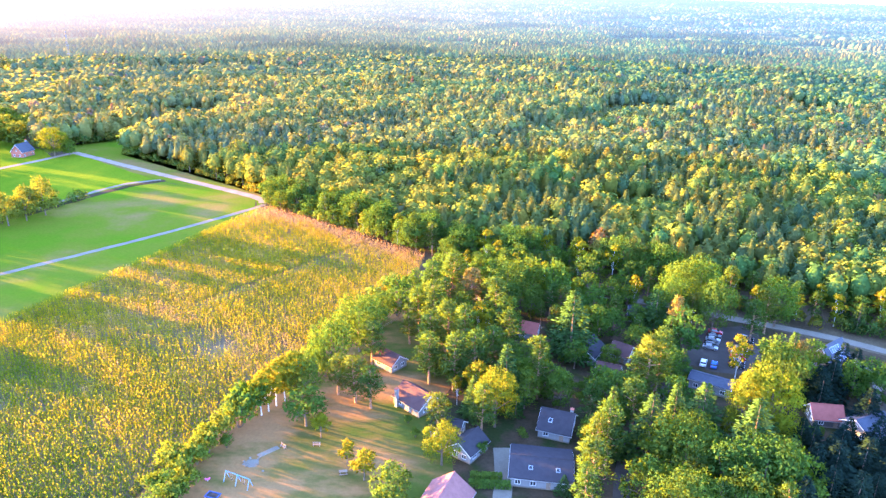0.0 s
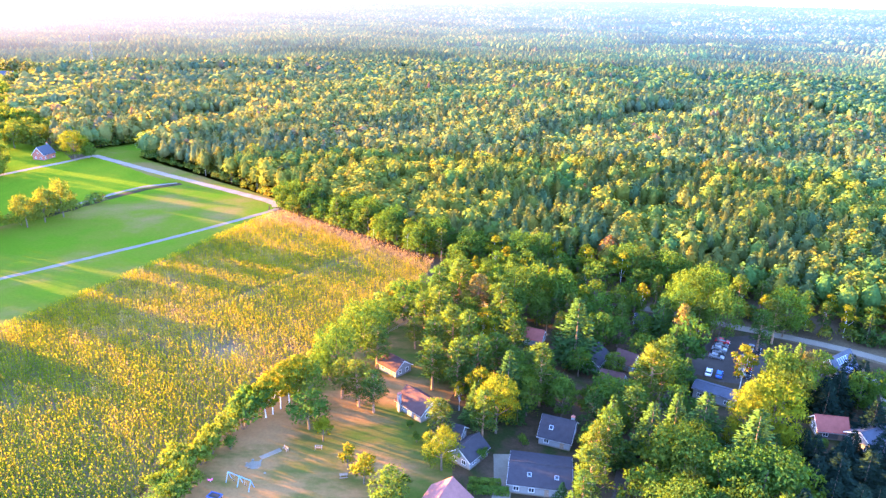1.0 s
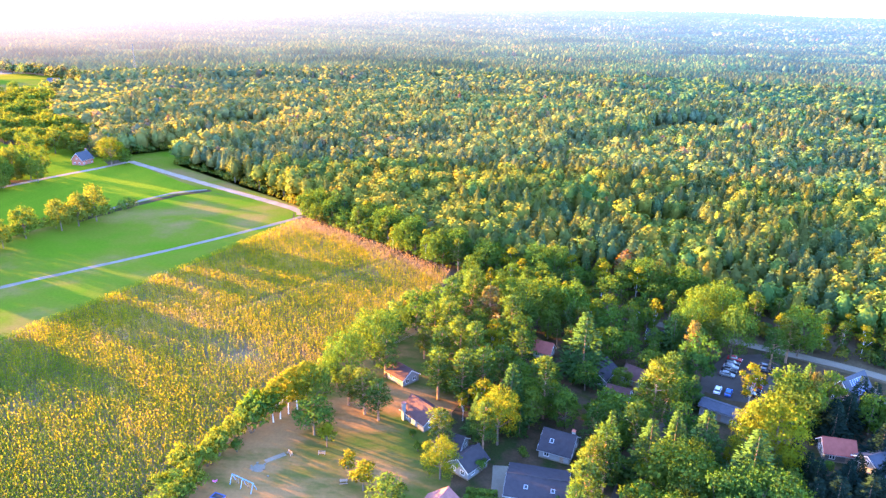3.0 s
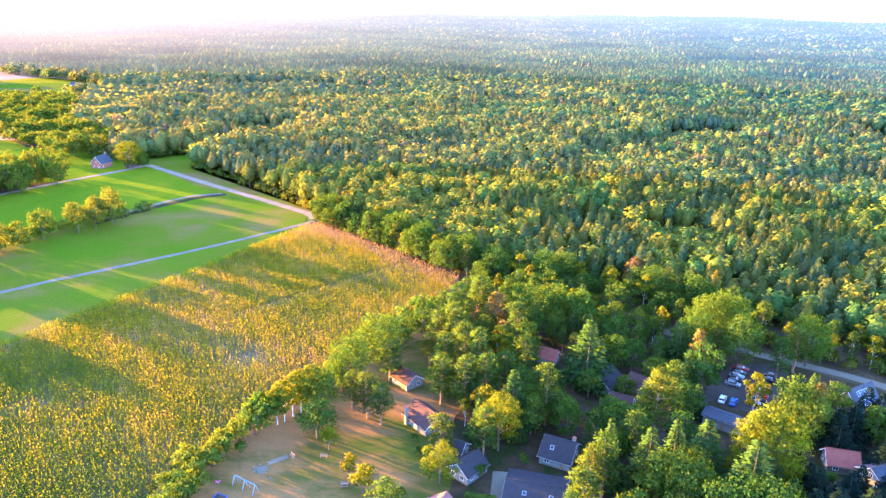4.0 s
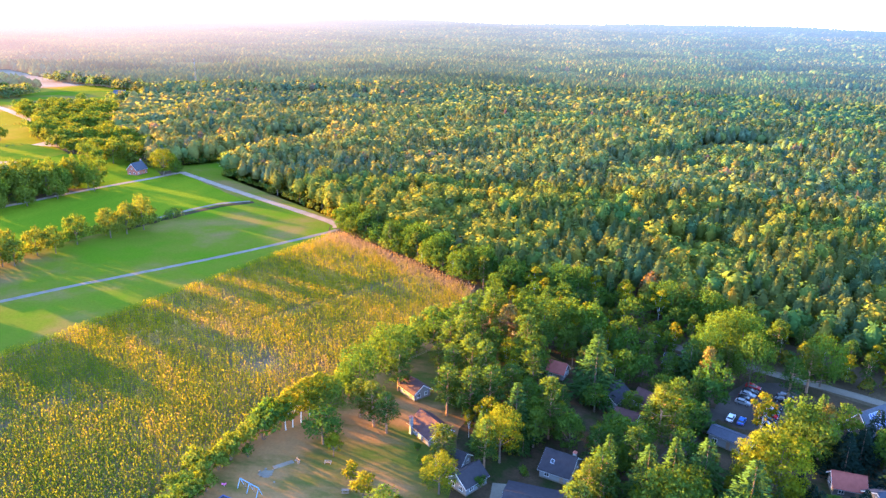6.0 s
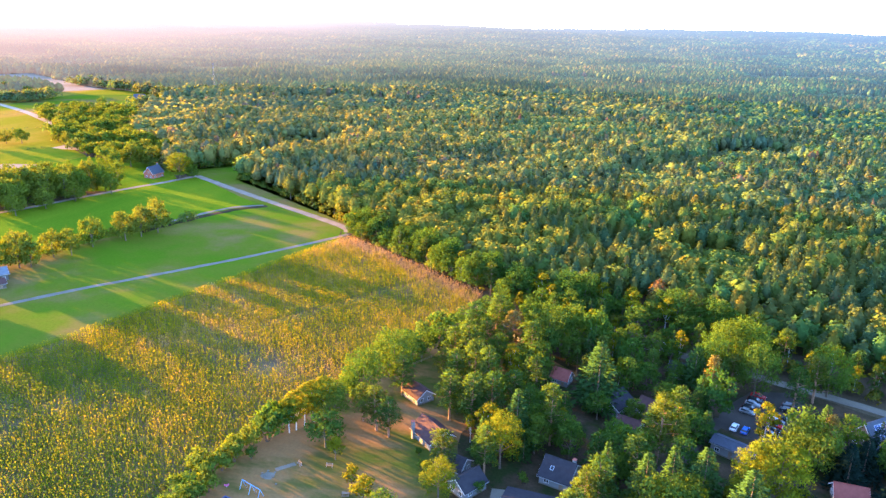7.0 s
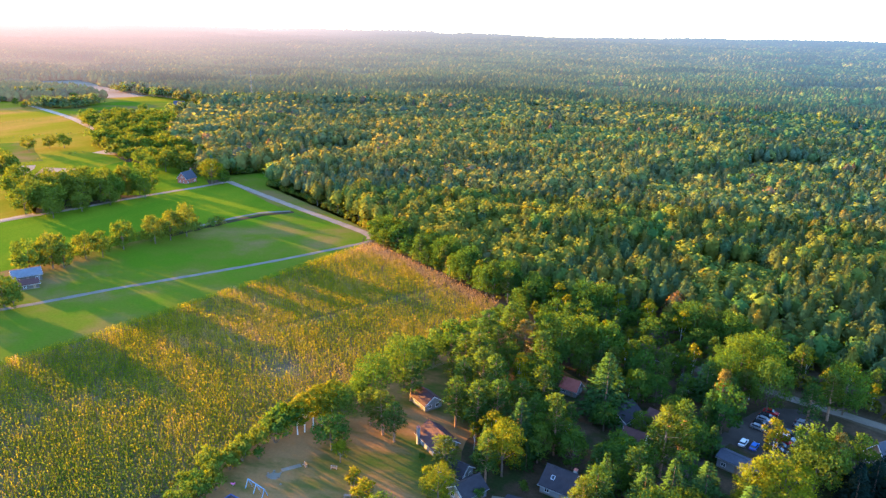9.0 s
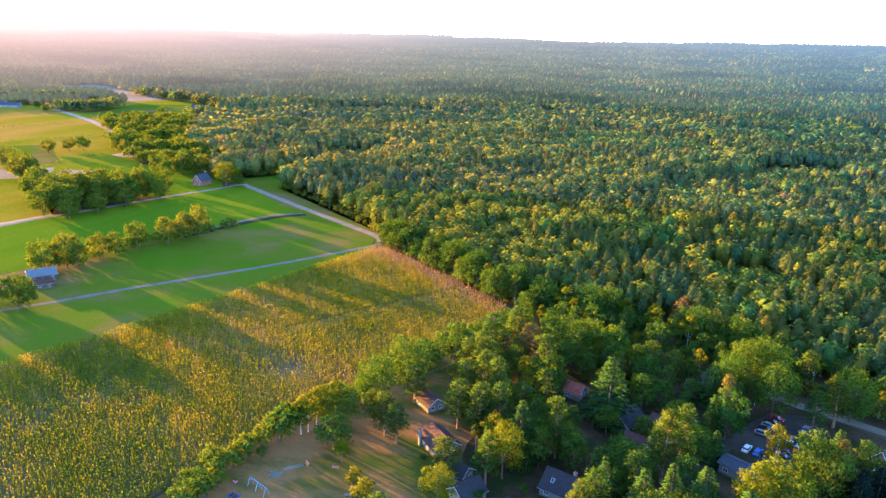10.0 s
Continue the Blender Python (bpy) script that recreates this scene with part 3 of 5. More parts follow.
sheet("field_meadow_far", [(-250, 120), (-213, 182), (-183, 232), (-160, 269), (-135, 313), (-141, 329), (-212, 353), (-222, 327), (-234, 292), (-246, 244), (-254, 214), (-300, 100)], M["meadow"], 0.028, "mown green meadow with brownish patches")
sheet("field_crop", [(-212, 355), (-293, 405), (-302, 377), (-316, 327), (-333, 281), (-337, 250), (-360, 130), (-300, 100), (-254, 214), (-246, 244), (-234, 292), (-222, 327)], M["crop"], 0.02, "lush green crop field in rows")
sheet("field_verge", [(-294, 404), (-212, 353), (-141, 328), (-132, 312), (-136, 334), (-200, 364), (-262, 398)], M["meadow"], 0.014, "rough grass verge beside the sandy road")
sheet("field_lane", [(-293, 408), (-141, 331), (-136, 334), (-262, 408), (-262, 440), (-240, 520), (-226, 600), (-246, 600), (-260, 530), (-285, 455), (-318, 408)], M["meadow"], 0.016, "grassy verge and clearing beside the wood")
sheet("field_left", [(-337, 250), (-333, 281), (-346, 288), (-380, 312), (-412, 372), (-415, 430), (-495, 477), (-552, 538), (-808, 678), (-850, 620), (-1150, 420), (-900, 60), (-360, 130)], M["far_field"], 0.02, "sunlit yellow-green pasture in strips")
sheet("field_pasture", [(-552, 538), (-560, 600), (-546, 624), (-580, 800), (-666, 900), (-790, 940), (-900, 970), (-1120, 1110), (-1550, 1160), (-1480, 850), (-1150, 420), (-850, 620), (-808, 678)], M["far_field"], 0.012, "wide yellowish pasture beyond the farm road", "field", 20, 2)
sheet("field_far", [(-754, 650), (-775, 772), (-666, 837), (-601, 764), (-546, 624), (-635, 646), (-692, 656)], M["meadow"], 0.03, "pale green far meadow between hedges")
sheet("field_stubble", [(-1150, 946), (-1117, 1019), (-883, 889), (-794, 859), (-818, 792), (-991, 839)], M["stubble"], 0.03, "pinkish bare stubble field")
sheet("field_sand", [(-468, 446), (-473, 480), (-436, 476), (-437, 448)], M["sand"], 0.04, "bare sandy patch in the pasture")
sheet("field_strip", [(-388, 311), (-447, 381), (-417, 391), (-411, 371)], M["stubble"], 0.04, "strip of bare pinkish soil behind the trees")
for k, (poly, mat, label) in enumerate((
        ([(-560, 470), (-640, 400), (-760, 480), (-690, 560)], "far_field", "yellow-green strip of pasture"),
        ([(-470, 400), (-520, 340), (-620, 390), (-560, 460)], "meadow", "green grazed pasture strip"),
        ([(-430, 350), (-500, 300), (-510, 325), (-460, 385)], "stubble", "dry bare strip in the pasture"),
        ([(-700, 570), (-770, 490), (-860, 560), (-800, 650)], "far_field", "yellow sunlit grass strip"),
        ([(-640, 395), (-700, 330), (-860, 420), (-770, 480)], "meadow", "shaded green pasture strip"),
        ([(-380, 235), (-420, 160), (-520, 200), (-450, 280)], "crop", "bright green field beside the side road"),
        ([(-900, 800), (-1000, 760), (-1080, 830), (-960, 880)], "meadow", "pale green far pasture"))):
    sheet("field_strip_%d" % (k + 1), poly, M[mat], 0.03 + 0.004 * k, label, "field", 15, 1.5)
sheet("farm_yard", [(-304, 348), (-330, 338), (-398, 330), (-414, 374), (-415, 428), (-372, 433), (-318, 410), (-299, 392)], M["crop"], 0.034, "bright lawn and paddock round the farmhouse", "lawn")
sheet("playground_ground", [(-68.6, 147), (-61.6, 176), (-50.6, 212), (-45, 236), (-30, 236), (-15, 219), (-12, 190), (-20, 160), (-14, 130), (-15, 80), (-84, 80), (-76, 124)], M["yard"], 0.02, "dry bare earth with thin grass and worn tracks", "ground")
sheet("village_ground", [(-14, 130), (-20, 160), (-12, 190), (-15, 219), (20, 235), (60, 226), (110, 205), (130, 100), (20, 80), (-15, 80)], M["litter"], 0.012, "needle-strewn brown ground with moss between the houses", "ground")
sheet("car_park", [(47, 190), (54, 186), (64, 186), (69, 192), (74, 214), (70, 219), (58, 215), (49, 199)], M["asphalt"], 0.03, "grey car park among the trees", "car park", 3, 0.3)
sheet("sand_pit", [(-61.0, 124), (-59, 123.4), (-57.4, 124.6), (-58, 126.6), (-60.2, 126.4)], M["track"], 0.035, "worn pale sand pit of the playground", "sand pit", 0.7, 0.4)

ribbon("road_wood", [(-293, 406), (-238, 378), (-199, 359), (-143, 332), (-134, 322)], 5.0, M["gravel"], 0.05, "pale sandy road along the wood's edge")
ribbon("road_farm", [(-293, 406), (-300, 379), (-306, 362), (-316, 328), (-324, 296), (-333, 268), (-337, 245), (-350, 180), (-370, 100)], 4.2, M["gravel"], 0.045, "narrow pale farm road beside the crop field")
ribbon("road_branch", [(-333, 280), (-337, 262), (-345, 245), (-390, 190), (-450, 130)], 5.0, M["sand"], 0.055, "pale side road leading to the pasture")
ribbon("road_far", [(-830, 676), (-782, 654), (-673, 605), (-552, 537)], 8.0, M["sand"], 0.05, "pale far road between pastures")
ribbon("track_meadow", [(-240, 140), (-212.5, 181), (-200, 203), (-182, 231), (-159, 268), (-136, 311), (-133, 320)], 3.0, M["track"], 0.045, "grey gravel track across the meadow", "track")
ribbon("road_village", [(170, 178), (140, 194), (110, 208), (98, 214.5), (82, 220), (69, 224), (45, 232), (10, 240)], 4.2, M["track"], 0.04, "grey gravel road at the wood's edge")
ribbon("lane_village", [(20, 100), (22.6, 127), (25.5, 143), (29.5, 154), (36, 166), (42, 180), (49, 194)], 4.0, M["asphalt"], 0.035, "narrow grey lane between the houses")
ribbon("drive_village", [(-3, 100), (-2.5, 123), (-2.6, 131), (-4, 140)], 4.0, M["track"], 0.035, "paved driveway beside the long house")
ribbon("path_village", [(-44, 196), (-39, 206), (-33, 213), (-14, 216), (5, 205)], 3.0, M["yard"], 0.04, "bare earth path under the pines")
ribbon("path_garden", [(96, 205), (99, 190), (96, 178), (93, 165)], 3.0, M["track"], 0.045, "pale garden path")
ribbon("ditch_bank", [(-206, 354), (-219, 342), (-227, 322), (-233, 300), (-238, 280)], 3.0, M["track"], 0.065, "pale bare bank beside the ditch", "track", 0.5)
ribbon("ditch", [(-203, 353), (-214, 340), (-222, 321), (-228, 300), (-233, 280)], 5.0, M["litter"], 0.06, "dark ditch with rough grass between the fields", "ditch", 0.6)
ribbon("corn_track", [(-110, 200), (-92, 222), (-78, 250), (-70, 268)], 1.6, M["corn_soil"], 0.03, "narrow bare track through the corn", "track")

# ---- corn: rows of single plants ----
g = np.random.default_rng(5)
turn = math.atan2(175, 45)
span_u, span_v = np.arange(-40, 330, 0.5), np.arange(-60, 220, 0.9)
U, V = np.meshgrid(span_u, span_v)
U, V = U.ravel() + g.normal(0, 0.16, U.size), V.ravel() + g.normal(0, 0.07, V.size)
cx, cy = -190 + U * math.cos(turn) + V * math.sin(turn), 60 + U * math.sin(turn) - V * math.cos(turn)


def wave(x, y, s, k=0.0):
    """Cheap smooth noise in -1..1."""
    return (np.sin(x / s + 1.3 * np.sin(y / (s * 1.7) + k)) + np.sin(y / (s * 0.8) + 1.7 * np.sin(x / (s * 1.3) + 2 + k)) + np.sin((x + y) / (s * 1.9) + k)) / 3


bare = np.clip(1.3 - np.hypot((cx + 88) / 18, (cy - 178) / 11), 0, 1) * (0.75 + 0.5 * wave(cx, cy, 3.0))
thin = 0.80 + 0.2 * wave(cx, cy, 9) + 0.12 * wave(cx, cy, 2.3, 3)
track = np.abs((cx + 110) * 68 - (cy - 200) * 40) / 79 < 0.8
keep = inside(CORN, cx, cy) & (g.uniform(size=cx.size) < thin - 0.62 * np.clip(bare, 0, 0.95)) & ~(track & (cx > -110)) & (np.hypot(cx + 15, cy) < 330) & (cy > 70)
cx, cy = cx[keep], cy[keep]
n = len(cx)
hgt = g.uniform(1.6, 2.25, n) * (1 + 0.1 * wave(cx, cy, 14, 2))
edge = np.clip(((cx + 133) * 56 / 102 + (cy - 312)) / -26, 0, 1.4)
tone_c = np.clip(0.47 + 0.26 * wave(cx, cy, 11, 4) + 0.12 * wave(cx, cy, 3.1, 1) + g.normal(0, 0.1, n) + 0.2 * wave(cx, cy, 0.9, 7) + 0.6 * np.clip(0.8 - edge, 0, 1), 0, 1)
tone_c = np.clip(tone_c - 0.16 * np.clip((175 - cy) / 60, 0, 1), 0, 1)
vs, fs, tn = [], [], []
for k in range(4):
    a = g.uniform(0, 2 * math.pi, n)
    z0 = hgt * (0.3 + 0.2 * k)
    ln = g.uniform(0.4, 0.75, n) * (1.15 - 0.12 * k)
    up = g.uniform(0.05, 0.4, n) if k < 3 else g.uniform(0.4, 0.6, n)
    dx, dy = np.cos(a), np.sin(a)
    w = 0.11 + 0.07 * g.uniform(size=n)
    base = np.stack([cx, cy, z0], 1)
    mid = np.stack([cx + dx * ln * 0.55, cy + dy * ln * 0.55, z0 + up], 1)
    tip = np.stack([cx + dx * ln * 1.1, cy + dy * ln * 1.1, z0 + up * 0.7 - (0.12 if k < 3 else -0.2)], 1)
    side = np.stack([-dy * w, dx * w, np.zeros(n)], 1)
    off = sum(len(v) for v in vs)
    vs.append(np.stack([base, mid - side, tip, mid + side], 1).reshape(-1, 3))
    fs.append(off + np.arange(4 * n).reshape(n, 4))
    tn.append(np.repeat(np.clip(tone_c + (0.12 if k == 3 else 0), 0, 1), 4))
a = g.uniform(0, math.pi, n)
sx, sy = np.cos(a) * 0.035, np.sin(a) * 0.035
off = sum(len(v) for v in vs)
vs.append(np.stack([np.stack([cx - sx, cy - sy, 0 * cx], 1), np.stack([cx + sx, cy + sy, 0 * cx], 1), np.stack([cx + sx * 0.5, cy + sy * 0.5, hgt], 1), np.stack([cx - sx * 0.5, cy - sy * 0.5, hgt], 1)], 1).reshape(-1, 3))
fs.append(off + np.arange(4 * n).reshape(n, 4))
tn.append(np.repeat(np.clip(tone_c + 0.2, 0, 1), 4))
corn_me = raw_mesh("corn_plants", np.concatenate(vs), np.concatenate(fs), M["corn"], np.concatenate(tn))
tagged(new("corn_plants", corn_me), "ripening corn in rows, green to dry yellow", "corn", kind="stuff")

# ---- the woods: scattered crowns, finer where the camera is nearer ----
LANE = [(-318, 400), (-284, 457), (-256, 550), (-243, 620), (-225, 620), (-238, 552), (-258, 450), (-258, 408), (-132, 334), (-134, 322), (-200, 300)]
GROVE = [(-345, 426), (-415, 429), (-498, 473), (-556, 533), (-625, 580), (-640, 620), (-545, 640), (-520, 610), (-470, 540), (-400, 482), (-335, 452)]
OPEN = [LANE, GROVE,
        [(-134, 335), (-262, 404), (-300, 402), (-318, 408), (-345, 430), (-372, 432), (-415, 432), (-495, 477), (-552, 538), (-808, 678), (-850, 620), (-1300, 420), (-1000, -400), (-100, -100)],
        [(-552, 538), (-560, 600), (-546, 624), (-601, 764), (-666, 837), (-794, 862), (-818, 792), (-835, 735), (-870, 690), (-960, 660), (-1000, 560), (-850, 560)],
        [(-754, 650), (-775, 772), (-666, 837), (-601, 764), (-546, 624), (-635, 646), (-692, 656)],
        [(-596, 600), (-530, 640), (-606, 711), (-661, 671)],
        [(-1150, 946), (-1117, 1019), (-883, 889), (-794, 859), (-818, 792), (-991, 839)]]
EDGE = [(-132, 322), (-127, 319), (-86, 291), (-44, 264), (-20, 257), (22, 251), (66, 234), (98, 224), (115, 217), (145, 202), (170, 189)]
FRONT = [(-138, 326), (-120, 331), (-79, 303), (-38, 276), (-15, 270), (26, 264), (70, 247), (102, 237), (119, 230), (149, 215), (189, 194), (420, 60), (420, -400), (-400, -400), (-300, 100)]


LOW = [(-425, 435), (-560, 540), (-720, 640), (-560, 640), (-590, 780), (-480, 700), (-380, 500)]


def scatter(spacing, r0, r1, a0, a1, seed):
    """Jittered grid points between two distances and two bearings, in the wooded ground only."""
    g = np.random.default_rng(seed)
    s = np.arange(-r1, r1, spacing)
    X, Y = np.meshgrid(s, np.arange(0, r1, spacing * 0.87))
    X = X + (np.arange(X.shape[0])[:, None] % 2) * spacing / 2
    X, Y = X.ravel() + g.normal(0, spacing * 0.2, X.size), Y.ravel() + g.normal(0, spacing * 0.2, X.size)
    R, B = np.hypot(X, Y), np.degrees(np.arctan2(-X, Y))
    ok = (R >= r0) & (R < r1) & (B > a0) & (B < a1) & ~inside(FRONT, X, Y)
    for p in OPEN:
        ok &= ~inside(p, X, Y)
    return X[ok], Y[ok], g


def blobs(X, Y, Z, R, conif, z0, rise, levels, segs, g):
    """Lumpy closed crowns: rings of uneven radius under one tip, domed or drawn to a point."""
    n = len(X)
    f = np.linspace(0, 1, levels + 1)[:-1]
    dome = np.sqrt(np.clip(1 - (f * 1.02 - 0.12) ** 2 * 1.05, 0.02, 1))
    cone = (1 - f ** 1.55) ** 0.85
    prof = np.where(conif[:, None], cone, dome) * R[:, None]
    a = 2 * math.pi * (np.arange(segs)[None, None] + 0.5 * (np.arange(levels) % 2)[None, :, None]) / segs + g.uniform(0, 6.28, n)[:, None, None] + g.normal(0, 0.12, (n, levels, segs))
    rr = prof[:, :, None] * g.uniform(0.74, 1.13, (n, levels, segs))
    zz = z0[:, None, None] + rise[:, None, None] * (f[None, :, None] + g.normal(0, 0.05, (n, levels, segs)))
    ring = np.stack([X[:, None, None] + np.cos(a) * rr, Y[:, None, None] + np.sin(a) * rr, zz], -1).reshape(n, levels * segs, 3)
    tip = np.stack([X + g.normal(0, 0.1, n) * R, Y + g.normal(0, 0.1, n) * R, z0 + rise], -1)[:, None]
    vs = np.concatenate([ring, tip], 1)
    k = np.arange(segs)
    t = []
    for v in range(levels - 1):
        p0, p1, p2, p3 = v * segs + k, v * segs + (k + 1) % segs, (v + 1) * segs + (k + 1) % segs, (v + 1) * segs + k
        t += [np.stack([p0, p1, p2], 1), np.stack([p0, p2, p3], 1)]
    t.append(np.stack([(levels - 1) * segs + k, (levels - 1) * segs + (k + 1) % segs, np.full(segs, levels * segs)], 1))
    t = np.concatenate(t)
    per = levels * segs + 1
    return vs.reshape(-1, 3), (t[None] + per * np.arange(n)[:, None, None]).reshape(-1, 3), per


def stands(X, Y, size=62.0):
    """Forest compartments: four random numbers for the nearest of a set of uneven cell centres."""
    X, Y = X + 9 * wave(X, Y, 13, 5), Y + 9 * wave(Y, X, 15, 2)
    i0, j0 = np.floor(X / size), np.floor(Y / size)
    best, out = np.full(X.shape, 1e9), np.zeros((4,) + X.shape)
    for di in (-1, 0, 1):
        for dj in (-1, 0, 1):
            i, j = i0 + di, j0 + dj
            u = [np.modf(np.abs(np.sin(i * a + j * b + c)) * 43758.5453)[0] for a, b, c in ((12.99, 78.23, 1.0), (39.35, 11.14, 2.0), (73.16, 52.24, 3.0), (26.65, 94.67, 4.0), (57.8, 31.4, 5.0), (83.2, 17.9, 6.0))]
            dist = np.hypot(X - (i + u[0]) * size, Y - (j + u[1]) * size)
            near = dist < best
            best = np.where(near, dist, best)
            out = np.where(near[None], np.array(u[2:]), out)
    return out


def woods(name, spacing, r0, r1, per_tree, levels, segs, seed, label, a0=-42, a1=66, tall=(13, 19), wide=0.6, mat="woods", leafy=0.14):
    X, Y, g = scatter(spacing, r0, r1, a0, a1, seed)
    n = len(X)
    stand = wave(X, Y, 95, 3) + 0.5 * wave(X, Y, 37, 1)
    H = g.uniform(*tall, n) * (1 + 0.13 * stand)
    H = np.where(inside(LOW, X, Y), H * 0.7, H)
    u = stands(X, Y, 62.0 if r0 < 1000 else 170.0)
    far = np.hypot(X, Y) > 330
    H *= np.where(far, 0.86 + 0.3 * u[0], 0.93 + 0.14 * u[0])
    H = np.where(far & (u[1] < (0.05 if r0 < 1000 else 0.14)), H * 0.45, H)
    conif = g.uniform(size=n) < np.where(u[2] < 0.4, 0.85, np.where(u[2] < 0.75, 0.12, 0.5))
    low = inside(LOW, X, Y)
    conif &= ~low
    R = spacing * wide * g.uniform(0.6, 1.35, n) * np.where(conif, 0.88, 1.1) * np.where(low, 1.25, 1.0)
    Z = ground_z(X, Y)
    # warm western and cool eastern haze put into the crown tones
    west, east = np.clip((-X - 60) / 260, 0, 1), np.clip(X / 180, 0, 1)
    H = np.where((X > 60) & (Y < 260), H * 0.84, H)
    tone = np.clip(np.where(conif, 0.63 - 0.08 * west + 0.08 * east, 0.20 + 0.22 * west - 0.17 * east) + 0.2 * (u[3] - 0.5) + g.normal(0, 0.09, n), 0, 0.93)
    odd = g.uniform(size=n)
    tone = np.where(odd > 0.984, g.uniform(0.93, 0.98, n), tone)
    tone = np.where(odd > 0.9992, 1.0, tone)
    crown = H * np.where(conif, g.uniform(0.55, 0.8, n), g.uniform(0.5, 0.72, n))
    if mat == "distance":
        crown = H * 0.97
    z0 = Z + H - crown
    vs, fs, per = blobs(X, Y, Z, R * (0.83 if per_tree > 60 else 0.9 if per_tree > 20 else 1.0), conif, z0, crown, levels, segs, g)
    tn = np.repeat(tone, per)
    core = np.stack([X, Y, z0 + crown * 0.35], 1)
    bend = (vs - np.repeat(core, per, 0)) * np.array([1, 1, 0.8])
    if per_tree:
        # loose leaf clumps that roughen the outlines
        T = np.repeat(np.arange(n), per_tree)
        m = len(T)
        f = g.uniform(0, 0.97, m)
        a = g.uniform(0, 2 * math.pi, m)
        q = np.where(conif[T], (1 - f ** 1.55) ** 0.85, np.sqrt(np.clip(1 - (f * 1.02 - 0.12) ** 2 * 1.05, 0.02, 1))) * R[T] * g.uniform(0.80, 1.15, m)
        c = np.stack([X[T] + np.cos(a) * q, Y[T] + np.sin(a) * q, z0[T] + crown[T] * (f + 0.04)], 1)
        nrm = np.stack([np.cos(a) * (1.1 - f), np.sin(a) * (1.1 - f), f + 0.3], 1) + g.normal(size=(m, 3)) * 0.45
        qv, qf = quads_at(c, nrm, R[T] * leafy * g.uniform(0.7, 1.4, m), g)
        qf = qf + len(vs)
        vs = np.concatenate([vs, qv])
        fs = np.concatenate([fs, qf[:, [0, 1, 2]], qf[:, [0, 2, 3]]])
        bend = np.concatenate([bend, np.repeat((c - core[T]) * np.array([1, 1, 0.8]) + g.normal(size=(m, 3)) * R[T, None] * (0.27 if r0 < 400 else 0.18), 4, 0)])
        tn = np.concatenate([tn, np.repeat(np.clip(tone[T] + g.normal(0, 0.03, m), 0, 1), 4)])
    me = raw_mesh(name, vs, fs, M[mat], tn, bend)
    tagged(new(name, me), label, "forest", kind="stuff")
    if r0 < 400:
        # slim four-sided stems under the crowns
        st = H * 0.012 + 0.06
        ring = np.array([(-1, -1), (1, -1), (1, 1), (-1, 1)])
        lo = np.stack([X[:, None] + ring[:, 0] * st[:, None], Y[:, None] + ring[:, 1] * st[:, None], np.repeat((Z - 0.2)[:, None], 4, 1)], -1)
        hi = np.stack([X[:, None] + ring[:, 0] * st[:, None] * 0.5, Y[:, None] + ring[:, 1] * st[:, None] * 0.5, np.repeat((Z + H * 0.8)[:, None], 4, 1)], -1)
        sv = np.concatenate([lo, hi], 1).reshape(-1, 3)
        k = 8 * np.arange(n)[:, None, None]
        sf = (k + np.array([[i, (i + 1) % 4, 4 + (i + 1) % 4, 4 + i] for i in range(4)])[None]).reshape(-1, 4)
        tagged(new(name + "_stems", raw_mesh(name + "_stems", sv, sf, M["bark"])), "bare brown stems of the woodland trees", "forest", kind="stuff")
    return n


woods("woodland_edge", 6.5, 150, 430, 200, 3, 7, 31, "mixed oak and pine wood, green with yellow sunlit tops", -34, 60, wide=0.68, leafy=0.094)
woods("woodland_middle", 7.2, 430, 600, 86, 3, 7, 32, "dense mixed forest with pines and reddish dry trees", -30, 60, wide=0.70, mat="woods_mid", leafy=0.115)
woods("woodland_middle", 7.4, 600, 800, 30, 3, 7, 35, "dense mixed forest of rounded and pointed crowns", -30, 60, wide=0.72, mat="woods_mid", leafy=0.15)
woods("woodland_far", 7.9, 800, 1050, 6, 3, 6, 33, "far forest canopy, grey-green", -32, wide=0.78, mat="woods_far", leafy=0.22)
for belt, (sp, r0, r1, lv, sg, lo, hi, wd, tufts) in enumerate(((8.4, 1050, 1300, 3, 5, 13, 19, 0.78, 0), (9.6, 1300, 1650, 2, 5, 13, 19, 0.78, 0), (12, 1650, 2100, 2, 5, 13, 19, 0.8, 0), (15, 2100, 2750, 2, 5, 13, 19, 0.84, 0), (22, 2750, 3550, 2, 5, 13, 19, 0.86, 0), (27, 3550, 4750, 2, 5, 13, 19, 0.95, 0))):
    woods("backdrop_woods", sp, r0, r1, tufts, lv, sg, 40 + belt, "distant forest canopy with haze painted on as a faint glow", -28, 58, (lo, hi), wd, "distance", 0.24)

